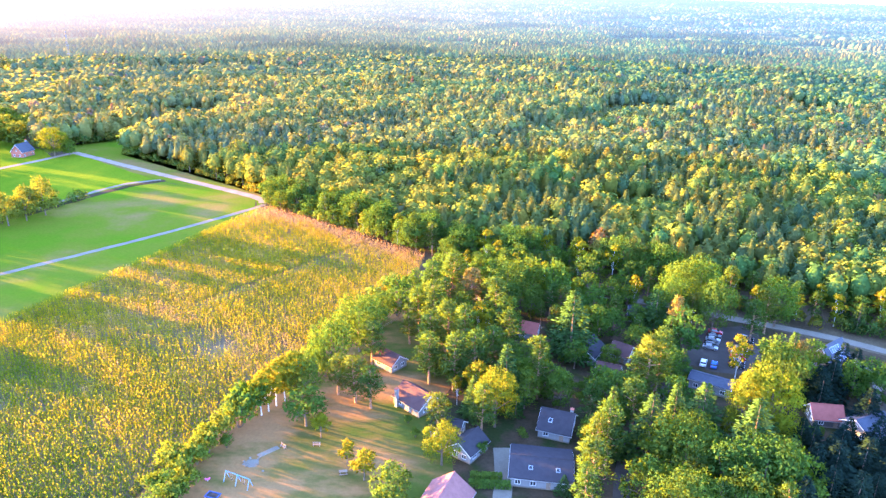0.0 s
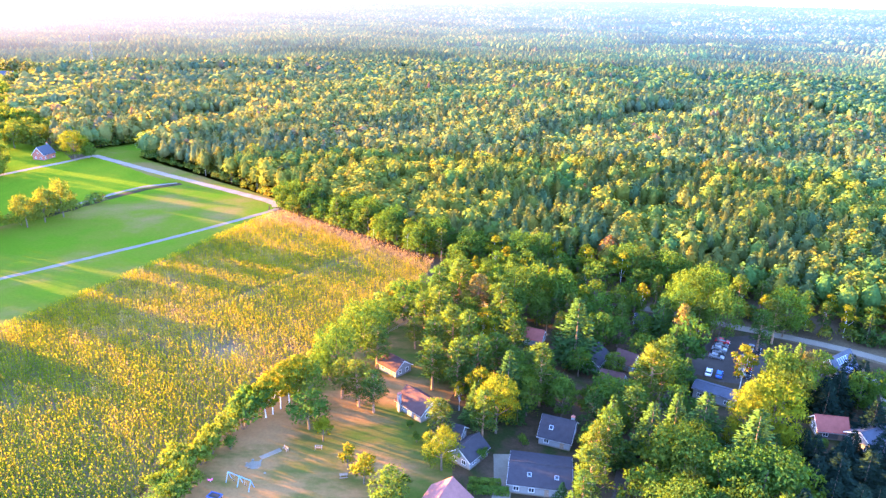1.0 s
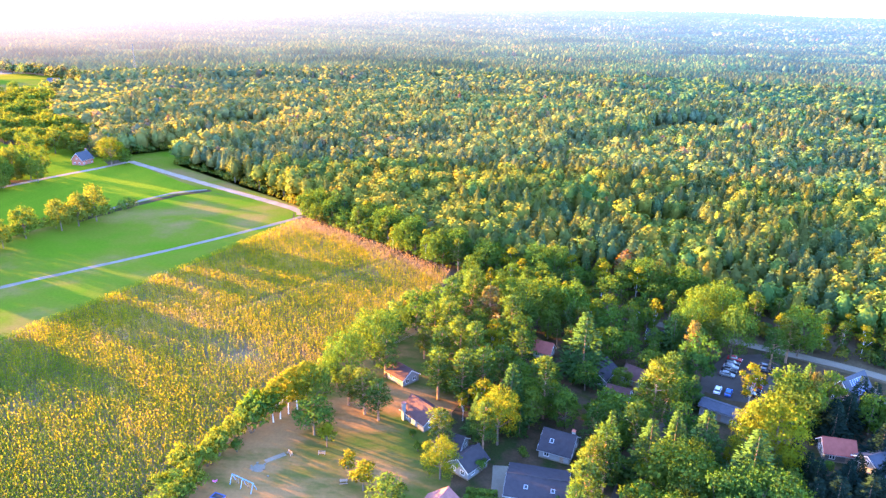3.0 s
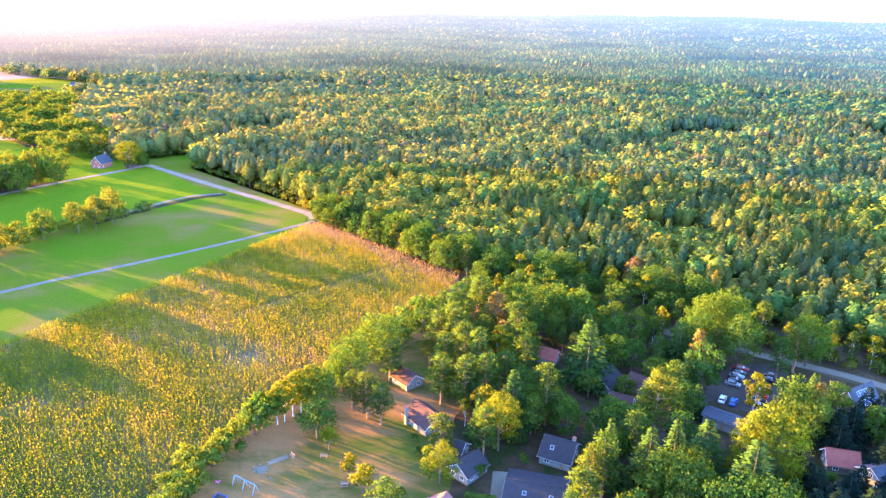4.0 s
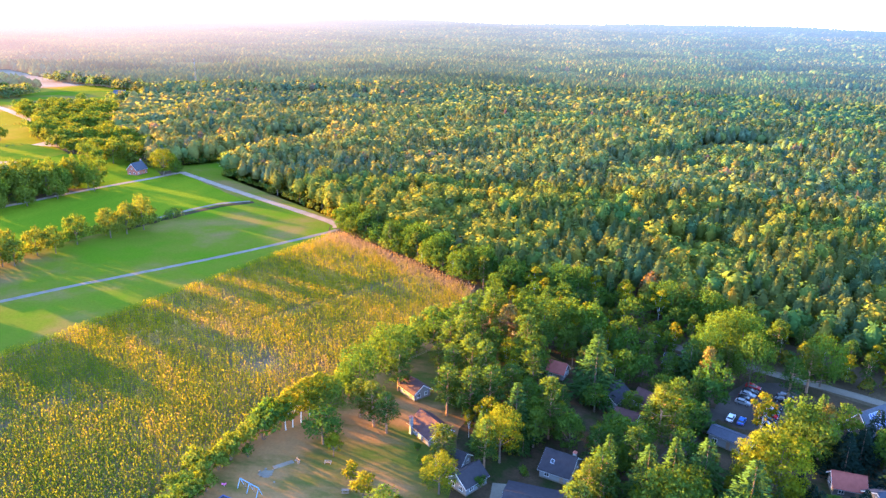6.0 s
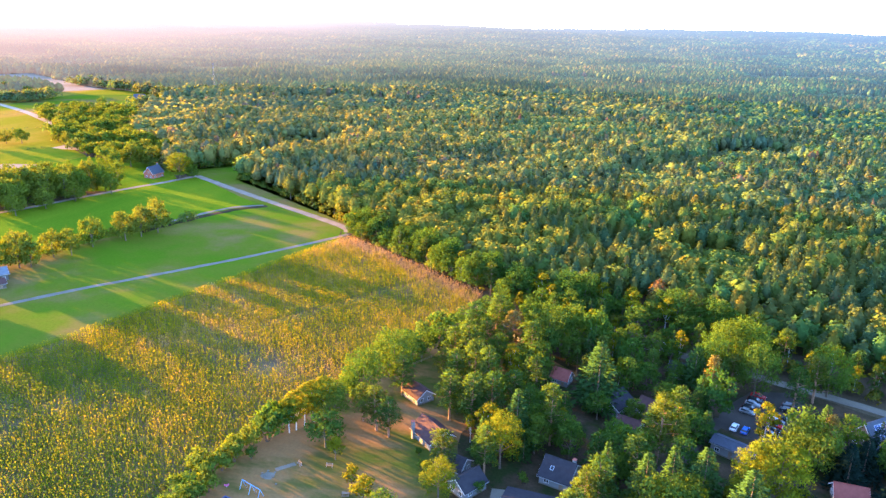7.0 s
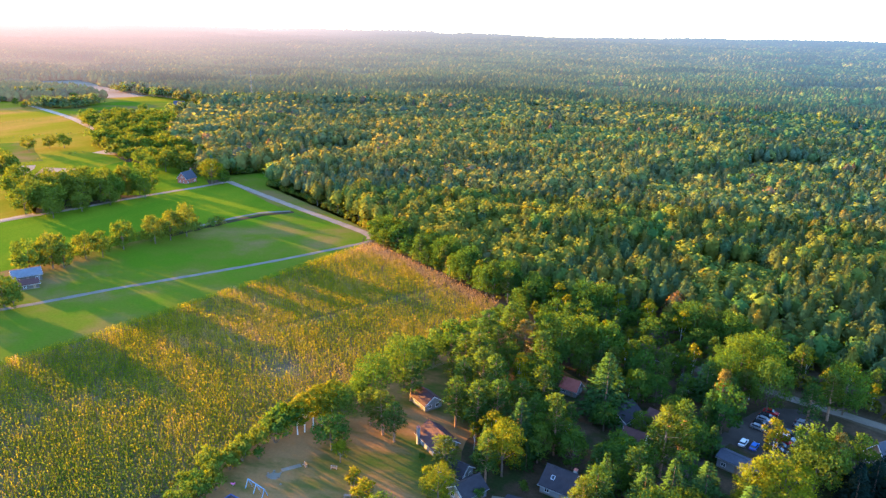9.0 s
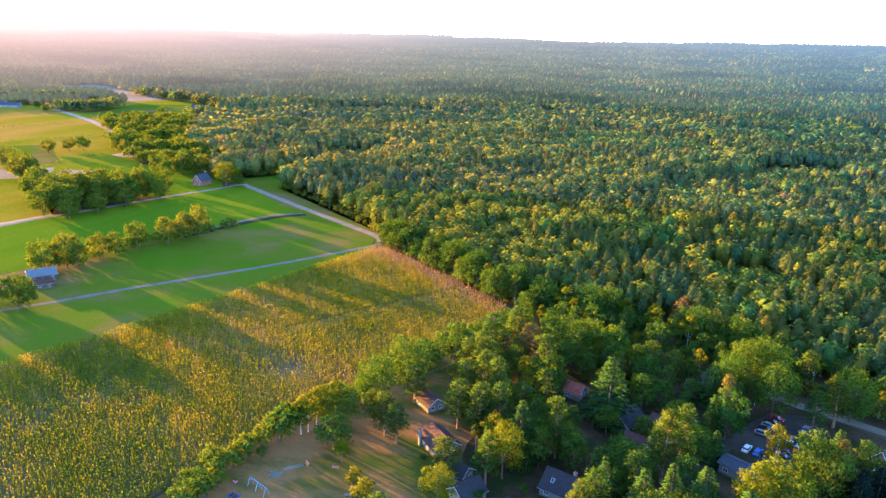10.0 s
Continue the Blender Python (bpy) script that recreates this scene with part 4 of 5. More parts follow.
# undergrowth along the wood's edges
def edge_growth(name, line, step, seed, lo, hi, label, depth=3.0, mat="woods", tones=(0.0, 0.45), category="undergrowth"):
    g = np.random.default_rng(seed)
    P = []
    for (x0, y0), (x1, y1) in zip(line, line[1:]):
        m = int(math.hypot(x1 - x0, y1 - y0) / step)
        for k in range(m):
            t = (k + g.uniform(0, 1)) / m
            P.append((x0 + (x1 - x0) * t + g.normal(0, depth / 2), y0 + (y1 - y0) * t + g.normal(0, depth / 2)))
    P = np.array(P)
    n, per = len(P), 120
    H = g.uniform(lo, hi, n)
    R = H * g.uniform(0.36, 0.6, n)
    T = np.repeat(np.arange(n), per)
    d = g.normal(size=(n * per, 3))
    d /= np.linalg.norm(d, axis=1, keepdims=True)
    d[:, 2] = np.abs(d[:, 2]) * 1.3 - 0.5
    c = np.stack([P[T, 0], P[T, 1], H[T] * 0.5], 1) + d * np.stack([R[T], R[T], H[T] * 0.55], 1) * g.uniform(0.7, 1.12, (n * per, 1))
    c[:, 2] = np.maximum(c[:, 2], 0.1)
    vs, fs = quads_at(c, d + g.normal(size=d.shape) * 0.5, R[T] * 0.135 * g.uniform(0.6, 1.3, n * per), g)
    me = raw_mesh(name, vs, fs, M[mat], np.repeat(np.clip(g.uniform(*tones, n)[T] + g.normal(0, 0.03, n * per), 0, 1), 4), np.repeat(d + g.normal(size=d.shape) * 0.3, 4, 0))
    tagged(new(name, me), label, category, kind="stuff")


edge_growth("woodland_undergrowth", [(-240, 545), (-259, 450), (-261, 410), (-200, 376), (-137, 337), (-128, 321), (-85, 293), (-43, 267), (-20, 256), (20, 248), (64, 233), (100, 222), (145, 202), (185, 181)], 2.2, 61, 2.2, 6.0, "leafy shrubs and low branches along the wood's edge")
edge_growth("lane_undergrowth", [(-322, 409), (-300, 436), (-285, 459), (-270, 505), (-257, 552), (-244, 612)], 2.0, 66, 4.0, 10.0, "leafy wood's edge beside the clearing", 4.0)
edge_growth("hedge_undergrowth", [(-254, 208), (-247, 240), (-236, 276), (-229, 294), (-222, 312)], 1.5, 62, 2.2, 6.5, "brambles and shrubs under the field hedge")
edge_growth("farm_undergrowth", [(-343, 282), (-326, 300), (-326, 335), (-318, 356)], 1.8, 63, 3.0, 8.0, "dense shrubs beneath the farm trees", 8.0)
edge_growth("field_undergrowth", [(-50, 232), (-53, 210), (-60, 186), (-62, 172)], 1.4, 64, 2.4, 6.0, "rough hedge growth along the corn field", 2.0)
edge_growth("field_brambles", [(-62, 170), (-65, 152), (-70, 138), (-77, 120), (-82, 100)], 1.6, 67, 0.9, 2.6, "low brambles and tall weeds between corn and playground", 2.4)
edge_growth("pasture_undergrowth", [(-325, 412), (-372, 436), (-420, 440), (-498, 488), (-555, 548), (-640, 600)], 3.2, 65, 5.0, 13.0, "wood's edge shrubs beside the pasture", 10.0)

# hedges and copses between the far fields
for k, (line, step, lo, hi, depth, label) in enumerate((
        ([(-800, 660), (-764, 662), (-752, 684), (-770, 722)], 1.6, 9, 16, 18, "copse of rounded trees between far pastures"),
        ([(-900, 665), (-884, 680), (-874, 700)], 4.0, 5, 9, 8, "loose sunlit trees behind the far farm sheds"),
        ([(-655, 612), (-612, 592), (-585, 590)], 3.0, 4, 9, 9, "scrubby hedge beside the far road"),
        ([(-650, 648), (-617, 650), (-588, 658), (-562, 672)], 3.2, 6, 11, 5, "tall hedge along the far meadow"),
        ([(-625, 720), (-563, 716), (-523, 714)], 2.2, 8, 14, 14, "belt of trees behind the far meadow"),
        ([(-890, 892), (-790, 862), (-690, 832), (-640, 800)], 3.2, 9, 17, 16, "sunlit wood's edge behind the far pasture"),
        ([(-700, 511), (-690, 560), (-679, 594), (-697, 630)], 3.0, 0.8, 2.0, 2, "low ragged hedge between the pastures"),
        ([(-608, 445), (-588, 484), (-563, 530)], 2.5, 0.8, 2.2, 2, "low ragged hedge between the pastures"),
        ([(-465, 372), (-482, 410), (-474, 450)], 2.5, 0.6, 1.6, 2, "low weeds along a pasture fence"),
        ([(-955, 690), (-925, 705), (-890, 722), (-862, 742)], 2.0, 10, 18, 16, "copse of tall trees behind the far sheds"))):
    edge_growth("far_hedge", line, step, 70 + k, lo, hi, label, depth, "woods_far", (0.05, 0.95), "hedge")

# ---- single trees ----
# field hedge
plant("birch", -64.1, 143.5, 11.0, 3.4)
plant("birch", -63.0, 145.4, 12.0, 3.4)
plant("birch", -62.0, 148.2, 12.5, 3.4)
plant("birch", -60.6, 150.7, 12.5, 3.6)
plant("birch", -59.6, 154.5, 12.5, 3.7)
plant("oak", -56.5, 152.5, 12.5, 5.6)
plant("oak", -59.3, 155.2, 10.0, 3.8)
plant("oak", -53.2, 168.0, 16.0, 5.8)
plant("shrub", -66.7, 141.6, 9.6, 5.1)
plant("shrub", -67.4, 137.6, 8.4, 4.5)
plant("shrub", -69.3, 133.6, 6.6, 4.1)
plant("shrub", -70.9, 128.9, 6.0, 4.1)
plant("shrub", -70.3, 127.0, 6.6, 4.2)
plant("shrub", -70.9, 122.6, 6.6, 4.5)
plant("shrub", -71.4, 117.6, 6.6, 4.6)
plant("oak", -70.9, 110.9, 7.0, 3.9)
plant("oak", -70.6, 105.1, 7.5, 4.1)
plant("shrub", -68.8, 109.7, 6.0, 4.1)
plant("shrub", -68.8, 114.3, 5.4, 3.6)
plant("shrub", -75.2, 119.4, 6.6, 3.8)
plant("shrub", -74.7, 111.8, 5.4, 3.6)
plant("shrub", -70.4, 114.9, 4.2, 3.0)
plant("shrub", -70.2, 123.5, 3.6, 2.6)
plant("shrub", -66.9, 129.4, 3.6, 2.6)
plant("oak", -48.4, 180.2, 18.0, 6.6)
plant("oak", -47.5, 191.5, 13.0, 4.6)
plant("oak", -46.0, 199.0, 11.0, 4.4)
plant("oak", -42.4, 206.5, 14.5, 4.8)
plant("oak", -38.5, 218.5, 12.0, 4.2)
plant("shrub", -57.5, 168.2, 6.0, 3.3)
plant("shrub", -54.0, 164.6, 5.0, 2.9)
# playground
plant("oak", -51.7, 140.9, 10.5, 4.6)
plant("maple", -46.7, 136.8, 6.5, 2.2)
plant("maple", -37.6, 127.3, 7.0, 1.8)
plant("maple", -32.7, 123.4, 7.5, 2.7)
plant("oak", -25.5, 117.5, 9.0, 4.1)
plant("pine", -48.0, 156.2, 12.0, 5.5)
plant("pine", -42.4, 153.1, 13.0, 5.6)
plant("pine", -38.0, 151.2, 12.0, 5.1)
plant("pine", -43.0, 173.6, 13.0, 4.4)
plant("lime", -16.8, 131.4, 11.0, 4.1)
plant("pine", -19.2, 140.5, 12.0, 4.2)
plant("shrub", -27.3, 146.2, 2.2, 1.9)
plant("shrub", -24.5, 140.7, 2.5, 2.5)
plant("shrub", -8.3, 136.4, 3.5, 2.3)
plant("shrub", 0.9, 144.3, 3.0, 1.8)
plant("shrub", -8.1, 125.1, 2.0, 2.6)
plant("shrub", -4.6, 126.7, 2.0, 2.6)
# pines behind the houses
plant("pine", -33.2, 196.2, 14.0, 4.4)
plant("pine", -32.3, 215.9, 16.0, 4.9)
plant("pine", -26.7, 224.3, 17.0, 4.9)
plant("palepine", -19.4, 214.6, 15.0, 4.7)
plant("pine", -28.2, 195.0, 18.0, 4.4)
plant("pine", -21.8, 179.5, 19.0, 4.5)
plant("pine", -26.0, 175.2, 17.0, 4.5)
plant("pine", -17.0, 175.2, 20.0, 4.0)
plant("birch", -14.5, 194.1, 13.0, 2.3)
plant("pine", -25.1, 165.2, 15.0, 4.3)
plant("pine", -18.1, 162.8, 17.0, 4.5)
plant("pine", -13.2, 165.3, 17.0, 4.3)
plant("pine", -34.6, 187.4, 10.0, 3.8)
plant("oak", -24.2, 169.5, 9.0, 3.9)
plant("oak", -16.6, 164.5, 9.0, 3.8)
plant("pine", -9.7, 203.0, 17.0, 4.5)
plant("oak", -7.1, 219.4, 17.0, 8.0)
plant("oak", -13.3, 222.2, 16.0, 4.3)
plant("oak", 0.3, 224.0, 17.0, 5.4)
plant("oak", 8.7, 219.0, 18.0, 4.8)
plant("spruce", 13.4, 188.5, 22.0, 6.4)
plant("pine", -4.4, 186.6, 14.0, 5.0)
plant("pine", -9.0, 175.0, 14.0, 4.8)
plant("oak", 0.2, 175.4, 10.0, 4.0)
plant("birch", -11.4, 156.2, 13.0, 3.2)
plant("spruce", -4.2, 157.9, 19.0, 4.5)
plant("lime", -6.0, 148.3, 16.0, 5.0)
plant("pine", -9.0, 143.7, 14.0, 3.4)
plant("pine", 4.1, 163.0, 18.0, 3.4)
plant("oak", 7.2, 163.9, 10.0, 4.3)
plant("oak", -0.9, 163.8, 11.0, 3.5)
# houses and car park
plant("oak", 20.5, 167.4, 9.0, 4.8)
plant("spruce", 20.5, 140.7, 19.5, 3.2)
plant("pine", 19.8, 135.8, 17.0, 4.1)
plant("pine", 16.8, 132.3, 16.0, 3.1)
plant("pine", 16.2, 124.9, 15.0, 4.2)
plant("pine", 14.1, 117.6, 14.0, 3.0)
plant("spruce", 10.3, 126.1, 5.0, 2.2)
plant("oak", 33.3, 192.9, 9.0, 4.9)
plant("pine", 31.6, 164.6, 20.0, 4.7)
plant("pine", 35.1, 169.4, 20.0, 3.9)
plant("pine", 29.5, 167.8, 14.5, 3.9)
plant("pine", 27.2, 151.0, 15.0, 4.0)
plant("cypress", 40.8, 210.9, 14.0, 2.8)
plant("oak", 46.1, 215.1, 18.0, 5.7)
plant("oak", 50.4, 223.2, 20.0, 5.7)
plant("oak", 56.7, 225.1, 21.0, 6.0)
plant("oak", 58.6, 211.4, 18.0, 6.0)
plant("oak", 45.9, 193.4, 16.0, 5.3)
plant("palepine", 45.4, 201.4, 16.0, 2.4)
plant("birch", 58.2, 180.1, 15.0, 3.0)
plant("oak", 66.8, 178.0, 17.0, 4.6)
plant("spruce", 72.1, 180.9, 17.4, 4.0)
plant("palepine", 72.3, 176.9, 16.0, 2.4)
plant("oak", 68.2, 173.9, 15.5, 6.4)
plant("spruce", 42.2, 193.6, 14.0, 3.0)
plant("spruce", 43.8, 179.9, 10.0, 3.0)
plant("lime", 58.2, 152.8, 20.0, 7.2)
plant("lime", 52.6, 150.9, 18.5, 4.7)
plant("spruce", 50.9, 138.2, 21.0, 7.5)
plant("spruce", 29.4, 141.3, 18.0, 5.1)
plant("spruce", 35.1, 145.0, 19.0, 4.2)
plant("spruce", 42.3, 148.4, 18.0, 5.5)
plant("oak", 36.2, 134.1, 16.0, 6.7)
plant("oak", 31.0, 134.0, 16.0, 4.6)
# right hand gardens
plant("oak", 50.4, 127.9, 17.0, 7.9)
plant("oak", 42.7, 127.6, 16.0, 4.6)
plant("oak", 31.5, 117.9, 15.0, 5.6)
plant("oak", 34.1, 116.6, 15.0, 5.5)
plant("oak", 56.7, 127.1, 15.0, 5.4)
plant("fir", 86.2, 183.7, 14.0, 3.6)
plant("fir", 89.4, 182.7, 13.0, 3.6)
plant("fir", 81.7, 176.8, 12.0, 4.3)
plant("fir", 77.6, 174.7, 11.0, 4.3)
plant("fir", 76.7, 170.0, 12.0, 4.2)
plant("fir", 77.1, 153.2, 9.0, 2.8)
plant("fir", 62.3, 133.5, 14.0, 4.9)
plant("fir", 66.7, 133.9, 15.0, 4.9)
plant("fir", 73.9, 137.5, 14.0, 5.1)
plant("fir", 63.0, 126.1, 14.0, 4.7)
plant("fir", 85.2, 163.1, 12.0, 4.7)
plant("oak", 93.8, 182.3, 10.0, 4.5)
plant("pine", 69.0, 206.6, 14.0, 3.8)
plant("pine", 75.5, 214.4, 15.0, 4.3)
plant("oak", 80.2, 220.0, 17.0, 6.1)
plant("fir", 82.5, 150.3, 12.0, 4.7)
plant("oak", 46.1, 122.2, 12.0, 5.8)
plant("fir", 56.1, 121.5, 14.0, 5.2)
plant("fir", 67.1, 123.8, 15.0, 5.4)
# left hedge
for x, y, h, r in ((-246, 207, 16, 6.2), (-242, 215.5, 17, 6.4), (-238, 218, 13, 4.5), (-240, 232, 13.5, 5.0), (-235, 237.5, 13, 4.0), (-236, 251.3, 15, 5.2), (-229, 265.4, 15, 5.4), (-226.5, 273.7, 16, 5.6), (-224, 283, 18, 6.2)):
    plant("oak", x, y, h, r)
plant("shrub", -240.7, 255.2, 4.0, 5.7)
plant("shrub", -233.6, 267.3, 4.0, 5.8)
# farm clump
plant("oak", -334.6, 287.4, 18.0, 16.3)
plant("oak", -345.0, 316.4, 20.0, 14.3)
plant("oak", -379.3, 307.1, 20.0, 14.9)
plant("oak", -358.1, 298.2, 18.0, 12.3)
plant("oak", -344.6, 329.5, 19.0, 6.0)
plant("oak", -328.0, 345.5, 20.0, 5.0)
plant("oak", -339.4, 303.0, 18.0, 12.0)
plant("oak", -363.1, 396.4, 18.0, 7.5)
plant("oak", -346.0, 386.0, 17.0, 4.6)
plant("oak", -323.1, 363.0, 16.0, 4.6)
plant("oak", -335.0, 348.5, 17.0, 5.4)
plant("oak", -321.6, 418.2, 16.0, 12.7)
plant("oak", -441.3, 345.6, 18.0, 12.1)
plant("oak", -478.6, 362.0, 18.0, 12.9)
plant("oak", -220.0, 174.5, 13.5, 6.4)
plant("oak", -229.0, 168.0, 12.0, 5.0)
plant("oak", -515.8, 444.8, 12.0, 6.4)
plant("oak", -506.3, 451.7, 13.0, 6.9)
plant("oak", -519.2, 426.7, 13.0, 6.9)
plant("oak", -624.9, 583.4, 12.0, 8.6)
plant("oak", -214.6, 174.6, 8.0, 3.4)
plant("oak", -336.6, 277.3, 17.0, 9.6)
plant("oak", -327.2, 286.9, 18.0, 10.4)
plant("oak", -329.4, 308.9, 18.0, 10.7)
plant("oak", -321.9, 318.5, 18.0, 7.0)
plant("oak", -318.3, 328.0, 17.0, 5.0)
plant("oak", -306.2, 339.0, 14.0, 4.4)
plant("oak", -312.0, 316.1, 12.0, 9.8)
plant("oak", -314.0, 296.6, 12.0, 9.5)
plant("oak", -315.8, 278.5, 12.0, 9.3)
for x, y, h, r in ((-352, 326, 18, 7), (-366, 318, 18, 8), (-350, 305, 19, 8), (-372, 300, 17, 8), (-346, 290, 18, 7.5), (-341, 340, 18, 6), (-316, 344.5, 18, 5.5), (-331, 330, 19, 6.5), (-356, 412, 17, 8), (-342, 418, 16, 8), (-380, 420, 16, 8), (-425, 333, 21, 9), (-437, 340, 19, 9), (-452, 352, 18, 8)):
    plant("oak", x, y, h, r)
# grove of rounded trees between the pasture and the wood
grove = random.Random(77)
for gx_ in range(-640, -326, 11):
    for gy_ in range(424, 640, 11):
        x, y = gx_ + grove.uniform(-3.2, 3.2), gy_ + grove.uniform(-3.2, 3.2)
        if inside(GROVE, np.array([x]), np.array([y]))[0]:
            h = grove.uniform(9, 15)
            plant("wayoak", round(x, 1), round(y, 1), round(h, 1), round(h * grove.uniform(0.38, 0.5), 1))
# pasture trees
plant("oak", -817.8, 693.9, 11.0, 13.3)
plant("oak", -804.2, 704.1, 11.0, 15.1)
plant("oak", -821.0, 741.6, 12.0, 15.6)
plant("oak", -791.8, 733.9, 11.0, 12.5)
plant("oak", -633.9, 677.9, 13.0, 8.5)
plant("oak", -594.6, 663.3, 9.0, 8.9)
plant("oak", -580.1, 665.9, 9.0, 8.8)
plant("oak", -650.1, 657.9, 8.0, 10.0)
plant("oak", -639.6, 665.0, 8.0, 9.2)
plant("oak", -584.9, 570.4, 8.0, 10.3)
plant("oak", -587.6, 592.1, 8.0, 8.4)
plant("oak", -506.0, 495.8, 12.0, 8.9)
plant("oak", -509.7, 512.9, 13.0, 10.3)
plant("oak", -495.4, 515.9, 12.0, 7.8)
plant("oak", -794.9, 642.1, 9.0, 12.7)
plant("oak", -838.3, 664.6, 9.0, 13.3)

# between the houses: smaller trees and shrubs where nothing else stands
HOUSES = [(-37.5, 174), (-26.6, 155), (-11, 137), (9, 150), (5.8, 132.6), (-14, 116), (-17, 143.6), (1, 198), (-15, 226), (18.6, 189.5), (29, 190.5), (38, 218), (24.6, 234), (24, 176.5), (50.6, 174.6), (88, 195.5), (77, 165), (85.6, 161)]
CLEAR = [[(52, 160), (69, 160), (75, 192), (52, 192)], [(47, 186), (54, 182), (66, 184), (72, 192), (77, 216), (70, 222), (56, 217), (47, 199)], [(60, 215), (66, 232), (150, 199), (130, 180), (100, 205), (80, 214)]]
LANE_V = [(22, 118), (25, 132), (28, 144), (33, 155), (40, 168), (46, 182)]
fill = random.Random(23)
for _ in range(2200):
    x, y = fill.uniform(-34, 150), fill.uniform(118, 256)
    if y > 262 - 0.32 * (x + 34) and x < 60 or y > 232 - 0.42 * (x - 60) and x >= 60 or x < -20 and y < 185 or x < 15 and y < 142 or x > 66 and y > 232 - 0.42 * (x - 60) - 34:
        continue
    if any(abs(x - a) < 7.5 and -17 < y - b < 8 for a, b in HOUSES) or min(math.hypot(x - a, y - b) for a, b in LANE_V) < 6 or any(inside(p, np.array([x]), np.array([y]))[0] for p in CLEAR):
        continue
    if min(math.hypot(x - a, y - b) - 0.5 * r for a, b, r in PLANTED) < 2.2:
        continue
    kind = fill.choice(["oak", "oak", "pine", "pine", "shrub", "spruce", "oak", "birch"])
    # the shaded corner is filled with firs whose colour holds the shade
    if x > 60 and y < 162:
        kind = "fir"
    h = {"shrub": fill.uniform(2, 4), "birch": fill.uniform(8, 12)}.get(kind, fill.uniform(8, 13.5))
    plant(kind, round(x, 1), round(y, 1), round(h, 1), round(h * {"pine": 0.24, "spruce": 0.22, "fir": 0.3, "birch": 0.18, "shrub": 0.6}.get(kind, 0.34) * fill.uniform(0.85, 1.2), 1))
for x, y, h, r in ((28, 226.5, 10, 3.6), (20, 228.5, 11, 4), (33.5, 224.5, 9, 3.2), (41, 211.5, 9, 3.2), (35, 211.5, 8, 3), (14.5, 181, 9, 3.2), (24.5, 184, 7, 2.8), (-9, 219, 9, 3)):
    plant("oak", x, y, h, r)
# the first two rows of the wood along its edge
belt = random.Random(41)
for (x0, y0), (x1, y1) in zip(EDGE, EDGE[1:]):
    run = math.hypot(x1 - x0, y1 - y0)
    nx, ny = -(y1 - y0) / run, (x1 - x0) / run
    for row, (inset, gap) in enumerate(((1.5, 6.2), (8.0, 6.6))):
        m = max(1, round(run / gap))
        for k in range(m):
            t = (k + belt.uniform(0.25, 0.75)) / m
            q = inset + belt.uniform(-1.8, 1.8)
            x, y = x0 + (x1 - x0) * t + nx * q, y0 + (y1 - y0) * t + ny * q
            kind = belt.choice(["oak", "oak", "oak", "pine", "birch", "oak", "spruce"] if x < 60 else ["oak", "pine", "birch", "pine", "oak", "spruce"])
            h = belt.uniform(10, 14.5) if row == 0 else belt.uniform(12.5, 16.5)
            h *= 0.8 if x > 70 else 1.0
            plant(kind, round(x, 1), round(y, 1), round(h, 1), round(h * {"pine": 0.25, "birch": 0.22, "spruce": 0.22}.get(kind, 0.36) * belt.uniform(0.9, 1.2), 1))
# a row beyond the barn goes on along the meadow
for x, y, h, r in ((-298, 394, 18, 8.5), (-291, 398, 10, 4.2), (-128, 317, 9, 3.6), (-121, 312, 10, 4.0)):
    plant("lime" if h > 12 else "oak", x, y, h, r)
for x, y, h, r in ((-254, 180.0, 14, 4.6), (-256, 170.5, 15, 4.2), (-262, 159.0, 15, 4.2), (-263, 152.0, 15, 4.6), (-264, 145.0, 14, 4.6), (-266, 137, 13, 4.4), (-268, 129, 12, 4.2), (-272, 120, 12, 4.2)):
    plant("oak", x, y, h, r)

for kind in KINDS.values():
    for src in kind:
        for o in (*src.children_recursive, src):
            bpy.data.objects.remove(o)

# ---- houses ----
def window(parent, x, y, z, w, h, face):
    """A framed pane on the wall that faces 'front', 'back', 'left' or 'right'."""
    fx, fy = {"front": (0, -1), "back": (0, 1), "left": (-1, 0), "right": (1, 0)}[face]
    bm = bmesh.new()
    t = 0.09
    for a0, a1, z0, z1 in ((-w / 2, w / 2, -h / 2, -h / 2 + t), (-w / 2, w / 2, h / 2 - t, h / 2), (-w / 2, -w / 2 + t, -h / 2 + t, h / 2 - t), (w / 2 - t, w / 2, -h / 2 + t, h / 2 - t), (-t / 2, t / 2, -h / 2 + t, h / 2 - t)):
        if fx:
            box(bm, -0.04, 0.06, a0, a1, z0, z1)
        else:
            box(bm, a0, a1, -0.04, 0.06, z0, z1)
    fr = part("window", bm, M["paint_white"], parent, "white painted window frame")
    fr.location = (x + 0.02 * fx, y + 0.02 * fy, z)
    pane = boxed(-0.01, 0.01, -w / 2 + t, w / 2 - t, -h / 2 + t, h / 2 - t) if fx else boxed(-w / 2 + t, w / 2 - t, -0.01, 0.01, -h / 2 + t, h / 2 - t)
    part("pane", pane, M["glass"], fr, "dark glass pane")
    return fr


